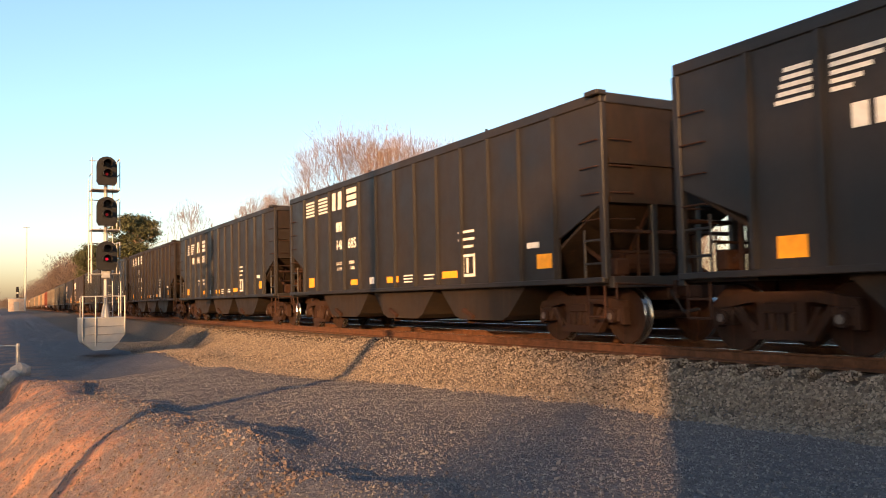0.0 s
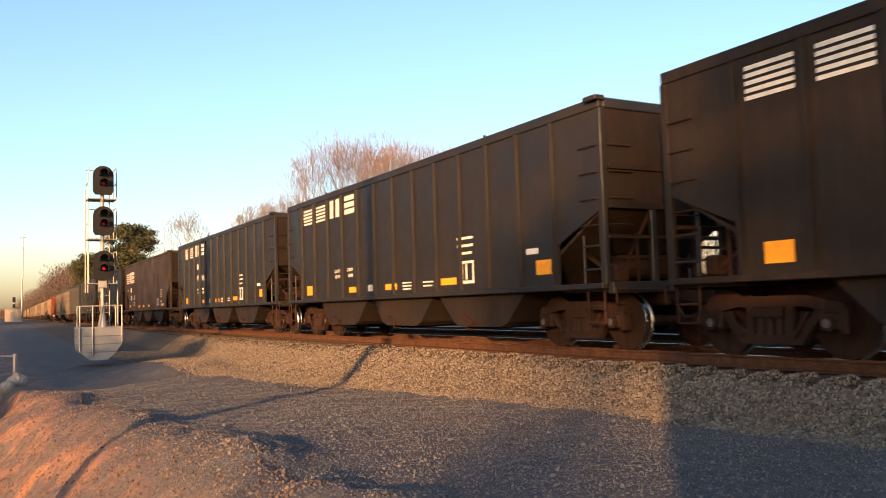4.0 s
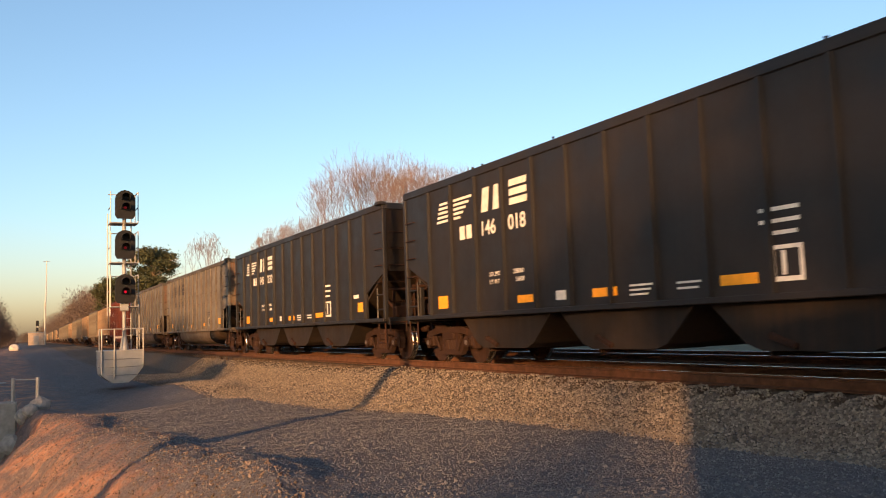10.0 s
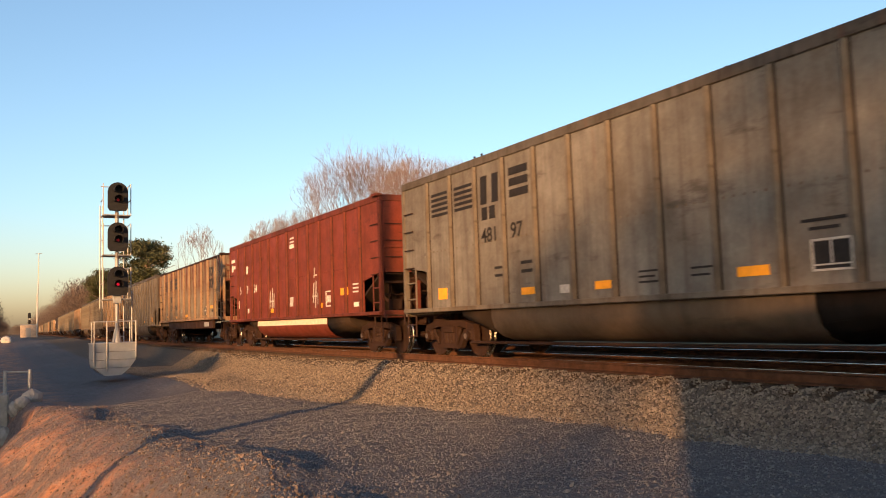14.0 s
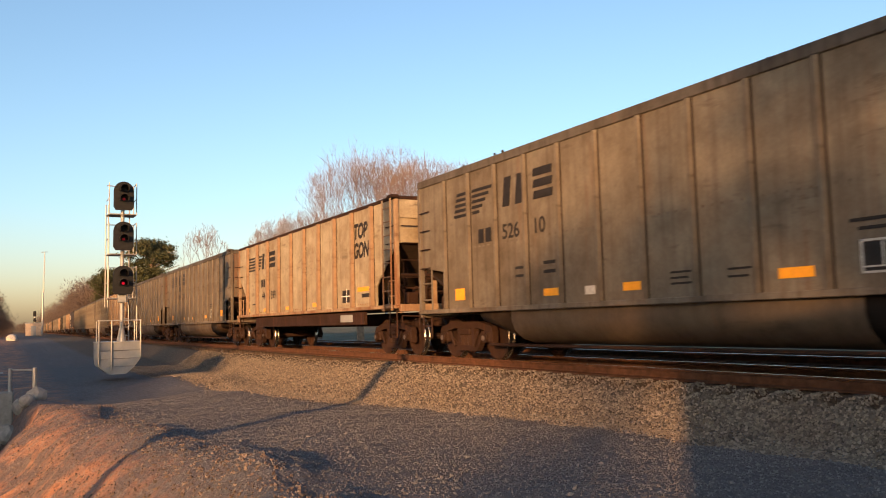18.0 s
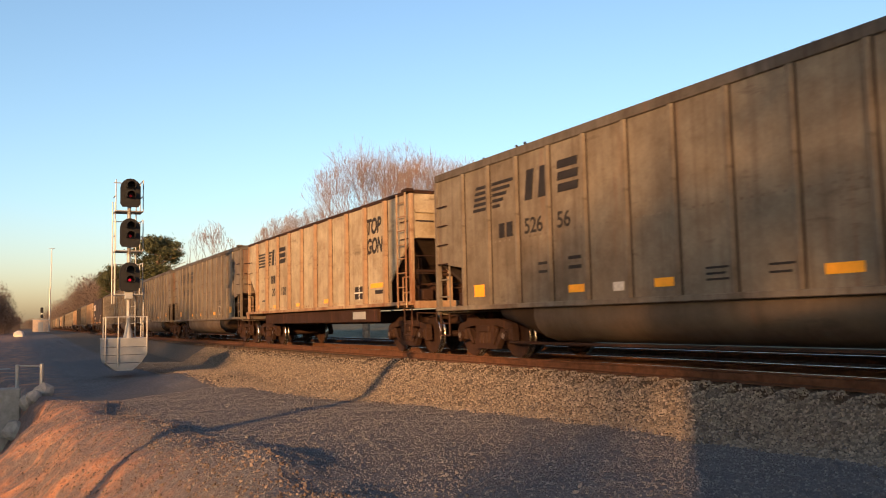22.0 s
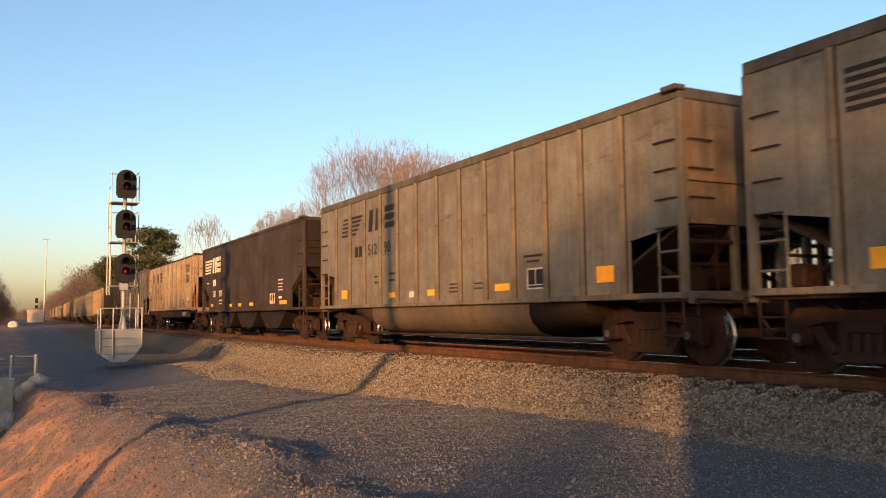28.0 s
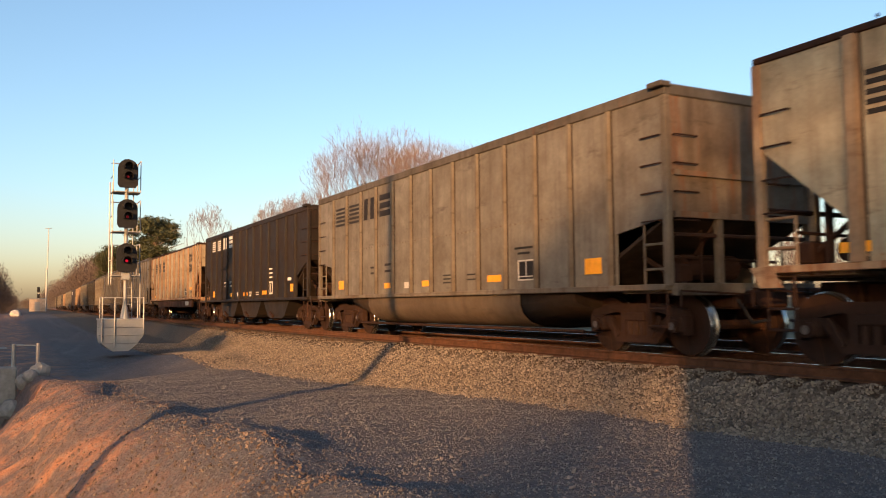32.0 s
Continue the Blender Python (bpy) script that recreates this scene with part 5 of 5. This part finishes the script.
def brush_row(name, label, pts, seed, count, mat, spray=0.3, trees=60, deep=3.0, fill=0.3):
    """Far winter woods as one mass of fine sprays gathered in rounded crowns; pts: x, y, height along the row."""
    rng = np.random.default_rng(seed)
    px, py, ph = np.array(pts, float).T
    f = np.sort(rng.random(trees)) * (len(pts) - 1)
    k = np.arange(len(pts))
    tx, ty = np.interp(f, k, px) + rng.normal(0, deep, trees), np.interp(f, k, py) + rng.normal(0, deep, trees)
    th = np.interp(f, k, ph) * rng.uniform(0.72, 1.05, trees)
    tr = th * rng.uniform(0.26, 0.42, trees)
    i = rng.integers(0, trees, count)
    u = rng.normal(size=(count, 3))
    u /= np.linalg.norm(u, axis=1)[:, None]
    u *= rng.random(count)[:, None] ** 0.42
    low = rng.random(count) < fill
    x, y = tx[i] + u[:, 0] * tr[i] * (1 + 0.6 * low), ty[i] + u[:, 1] * tr[i] * (1 + 0.6 * low)
    z = np.where(low, rng.random(count) * 0.5, 0.58 + 0.42 * u[:, 2]) * th[i]
    base = np.stack([x, y, sheet_height(x, y) + z], axis=1)
    d = u * np.array([0.8, 0.8, 0.8]) + rng.normal(0, 0.35, (count, 3)) + np.array([0, 0, 0.55])
    d = d / np.linalg.norm(d, axis=1)[:, None] * (spray * rng.uniform(0.6, 1.5, count))[:, None]
    w = rng.normal(size=(count, 3)) * np.array([1, 1, 0.3])
    w = w / np.linalg.norm(w, axis=1)[:, None] * (spray * rng.uniform(0.05, 0.13, count))[:, None]
    v = np.stack([base - w, base + w, base + d], axis=1).reshape(-1, 3)
    me = bpy.data.meshes.new(name)
    me.from_pydata(v.tolist(), [], np.arange(3 * count).reshape(-1, 3).tolist())
    me.materials.append(MAT[mat])
    tagged(new(name, me), label, "woods", kind="stuff")


TREES = [(17.2, 70, 11.6, 0.30, 6), (19.8, 66, 12.9, 0.32, 2), (22.6, 64, 17.2, 0.32, 1), (25.4, 66, 17.0, 0.34, 3), (27.9, 62, 16.0, 0.36, 4), (30.2, 66, 15.2, 0.36, 5)]
for az, dist, hh, wd, sd in TREES:
    x, y = at_angle(az, dist)
    bare_tree("bare_tree", x, y, ground_z(x, y), hh * 0.965, 0.5, sd, limbs=10, depth=6, label="large leafless tree behind the train, lit by low sun", twig_r=0.0085, wide=wd, reach=0.21)
x, y = at_angle(12.2, 85)
bare_tree("bare_tree", x, y, ground_z(x, y), 12.2, 0.5, 8, limbs=8, depth=5, label="thin leafless tree beside a pine", twig_r=0.014, wide=0.24, reach=0.24)
x, y = at_angle(8.75, 88)
pine(x, y, ground_z(x, y), 9.9, 3)
x, y = at_angle(6.2, 112)
pine(x, y, ground_z(x, y), 8.6, 5)
brush_row("far_woods", "brown winter woods along the line, lit by low sun", [(*at_angle(10.0, 140), 8), (*at_angle(7.5, 195), 12.5), (*at_angle(6.0, 262), 18), (*at_angle(4.87, 352), 20), (*at_angle(3.87, 508), 21), (*at_angle(3.05, 794), 22), (*at_angle(2.2, 1300), 24)], 3, 210000, "brush", 0.8, 170, 4.0)
brush_row("left_woods", "dark woods beyond the ditch", [(*at_angle(-9.0, 90), 8), (*at_angle(-2.5, 110), 7), (*at_angle(-0.9, 130), 5.6), (*at_angle(-0.9, 190), 5.5), (*at_angle(0.55, 400), 6), (*at_angle(1.6, 700), 7)], 4, 190000, "brush", 0.3, 110, 1.5)
brush_row("right_woods", "hazy woods beyond the second track", [(*at_angle(33, 75), 8.5), (*at_angle(42, 95), 9), (*at_angle(55, 95), 9), (*at_angle(70, 90), 9)], 6, 90000, "twig", 0.4, 60, 2.5)


# ---- what casts the long shadows ----
def utility_pole():
    p = tagged(new("utility_pole"), "tall wooden utility pole with a crossarm", "pole")
    p.location = (-7.0, 2.45, ground_z(-7.0, 2.45))
    part("post", rod(bmesh.new(), (0, 0, -0.5), (0, 0, 12.5), 0.17, 12, 0.12), MAT["bark"], p)
    part("crossarm", boxes((-1.2, 1.2, -0.06, 0.06, 11.5, 11.65)), MAT["bark"], p)


utility_pole()
# stand-in wall, never in view, added to shade the right of the road
me = mesh_of("wall_south", boxes((-0.15, 0.15, -70, 0, -2, 3.4)), MAT["wall"])
ws = tagged(new("wall_south", me), "unseen plain wall added behind the camera to shade the road", "wall", kind="structure")
ws.location = (-5.2, -5.45, 0)
ws.rotation_euler = (0, 0, radians(46))


# trees added left of the view to shade the signal base and far road
brush_row("hedge", "unseen evergreen trees added beyond the ditch to shade the signal", [(-16, 7, 5.6), (-16, 10, 6.4), (-16, 13, 7.6), (-16, 16, 9.0), (-16, 24, 12.0), (-16, 45, 12.5), (-16, 66, 12.0)], 9, 130000, "needle", 0.42, 80, 1.2, 0.45)
# porous screen out of view, added to dim the sun on the road
brush_row("roadside_brush", "thin unseen brush added to half shade the road", [(-25.4, -20, 6.6), (-25.4, -25, 7.0), (-25.4, -31, 7.2)], 19, 9000, "brush", 0.5, 14, 0.8, 0.35)


# out of view; only its dappled shade on cars and ballast shows
bare_tree("bare_tree", -25.4, -27.0, -0.8, 15.0, 0.7, 22, limbs=9, depth=5, label="tall unseen leafless tree behind the road that throws dappled shade", twig_r=0.020, bole=0.3, wide=0.30, girth=0.012)
# two unseen pines added to shade the car sides at the right
for x, y, hh, sd in ((-25.4, -33.4, 16.5, 31), (-27.0, -39.5, 17.0, 32)):
    pine(x, y, -0.8, hh, sd, 58)


# ---- distant line side things ----
def far_mast():
    x, y = at_angle(2.36, 170)
    m = tagged(new("radio_mast"), "thin silver mast beside the line", "mast")
    m.location = (x, y, ground_z(x, y))
    part("pole", rod(bmesh.new(), (0, 0, 0), (0, 0, 8.0), 0.17, 8, 0.14), MAT["galv"], m)
    part("upper_pole", rod(bmesh.new(), (0.1, 0, 8.0), (0.2, 0, 15.6), 0.09, 8, 0.06), MAT["galv"], m)
    part("antenna", rods(0.05, ((-0.4, 0, 15.5), (0.7, 0, 15.6))), MAT["galv"], m)


far_mast()


def equipment_hut():
    x, y = at_angle(1.85, 175)
    m = tagged(new("equipment_hut"), "small tan equipment hut beside the line", "hut")
    m.location = (x, y, ground_z(x, y))
    part("wall", boxes((-1.3, 1.3, -1.2, 1.2, -0.3, 2.3), bevel=0.02), MAT["tan"], m)
    part("roof", boxes((-1.4, 1.4, -1.3, 1.3, 2.3, 2.45)), MAT["panel"], m)
    part("door", boxes((-0.45, 0.45, -1.24, -1.2, -0.3, 1.8)), MAT["galv"], m)


equipment_hut()


def far_signal():
    x, y = at_angle(1.92, 200)
    m = tagged(new("railway_signal"), "distant black signal head on a thin mast", "signal")
    m.location = (x, y, ground_z(x, y))
    part("mast", rod(bmesh.new(), (0, 0, 0), (0, 0, 4.2), 0.12, 8), MAT["galv"], m)
    part("signal_head", boxes((-0.3, 0.3, -0.2, 0.1, 4.0, 5.2), bevel=0.12), MAT["head"], m)
    part("signal_head", boxes((-0.26, 0.26, -0.2, 0.1, 2.8, 3.7), bevel=0.12), MAT["head"], m)


far_signal()


def far_side_signal():
    m = tagged(new("railway_signal"), "black signal head on a mast across the tracks", "signal")
    m.location = (17.4, 38.3, ground_z(17.4, 38.3))
    part("mast", rod(bmesh.new(), (0, 0, 0), (0, 0, 7.6), 0.08, 10), MAT["galv"], m)
    o = [(0.34 * math.cos(math.pi * k / 10), 7.72 + 0.34 * math.sin(math.pi * k / 10)) for k in range(11)] + [(-0.34, 7.2), (-0.26, 7.05), (0.26, 7.05), (0.34, 7.2)]
    part("signal_head", prism(bmesh.new(), o, "y", -0.15, -0.08), MAT["head"], m)


far_side_signal()


def boulder():
    x, y = at_angle(0.70, 96)
    bm = bmesh.new()
    bmesh.ops.create_icosphere(bm, subdivisions=3, radius=0.55)
    for v in bm.verts:
        v.co *= 1 + 0.3 * noise.noise(v.co * 2.3)
        v.co.z *= 0.8
    me = mesh_of("boulder", bm, MAT["chalk"])
    ob = tagged(new("boulder", me), "whitish boulder beside the road", "boulder")
    ob.location = (x, y, ground_z(x, y) + 0.2)


boulder()


def headwall():
    m = tagged(new("culvert_headwall"), "low concrete culvert wall with pipe railing", "wall")
    x, y = -0.1, 23.6
    m.location = (x, y, 0)
    part("wall", boxes((-3.5, 0.45, 0, 0.4, -2.6, -0.68), bevel=0.04), MAT["concrete"], m)
    for px, zb in ((0.92, -1.4), (0.36, -0.9), (-1.2, -0.7), (-2.8, -0.7)):
        part("post", rod(bmesh.new(), (px, 0.15, zb), (px, 0.15, -0.10), 0.05, 8), MAT["galv"], m)
    part("rail", rods(0.018, ((0.92, 0.15, -0.16), (0.36, 0.15, -0.13)), ((0.2, 0.15, -0.2), (-2.9, 0.15, -0.2))), MAT["galv"], m)
    for k, (px, py, r) in enumerate(((0.6, -0.25, 0.22), (0.95, -0.2, 0.26), (0.3, -0.35, 0.28), (-0.2, -0.3, 0.2), (0.75, -0.6, 0.18))):
        bm = bmesh.new()
        bmesh.ops.create_icosphere(bm, subdivisions=2, radius=r)
        for v in bm.verts:
            v.co *= 1 + 0.35 * noise.noise(v.co * 4 + Vector((k, 0, 0)))
        ob = tagged(new("rock", mesh_of("rock", bm, MAT["concrete"])), "broken concrete rock beside the culvert", "rock", "rubble by the culvert")
        ob.location = (x + px, y + py, ground_z(x + px, y + py) + 0.35 * r)


headwall()


# ---- movement ----
def car_pose(u):
    """A car whose centre is u metres along the line, carried by its two trucks."""
    ax, ay, _ = track_at(u - 6.17)
    bx, by, _ = track_at(u + 6.17)
    a = math.atan2(bx - ax, by - ay)
    return pose((ax + bx) / 2, (ay + by) / 2, 0, 0, 0, -math.degrees(a))


def motions():
    first = None
    for c, u, kind, style, number in train:
        walk(c, [(t, car_pose(u - SPEED * t)) for t in range(33)])
        for tk in c.children:
            for wh in tk.children:
                if wh.data is WHEELSET:
                    if first is None:
                        first = wh
                        walk(wh, [(f / 30, pose(0, 0, 0, math.degrees(SPEED * f / 30 / WR) % 360)) for f in range(961)])
                    else:
                        ad = wh.animation_data_create()
                        ad.action = first.animation_data.action
                        ad.action_slot = first.animation_data.action_slot
                        wh.rotation_mode = "QUATERNION"


motions()
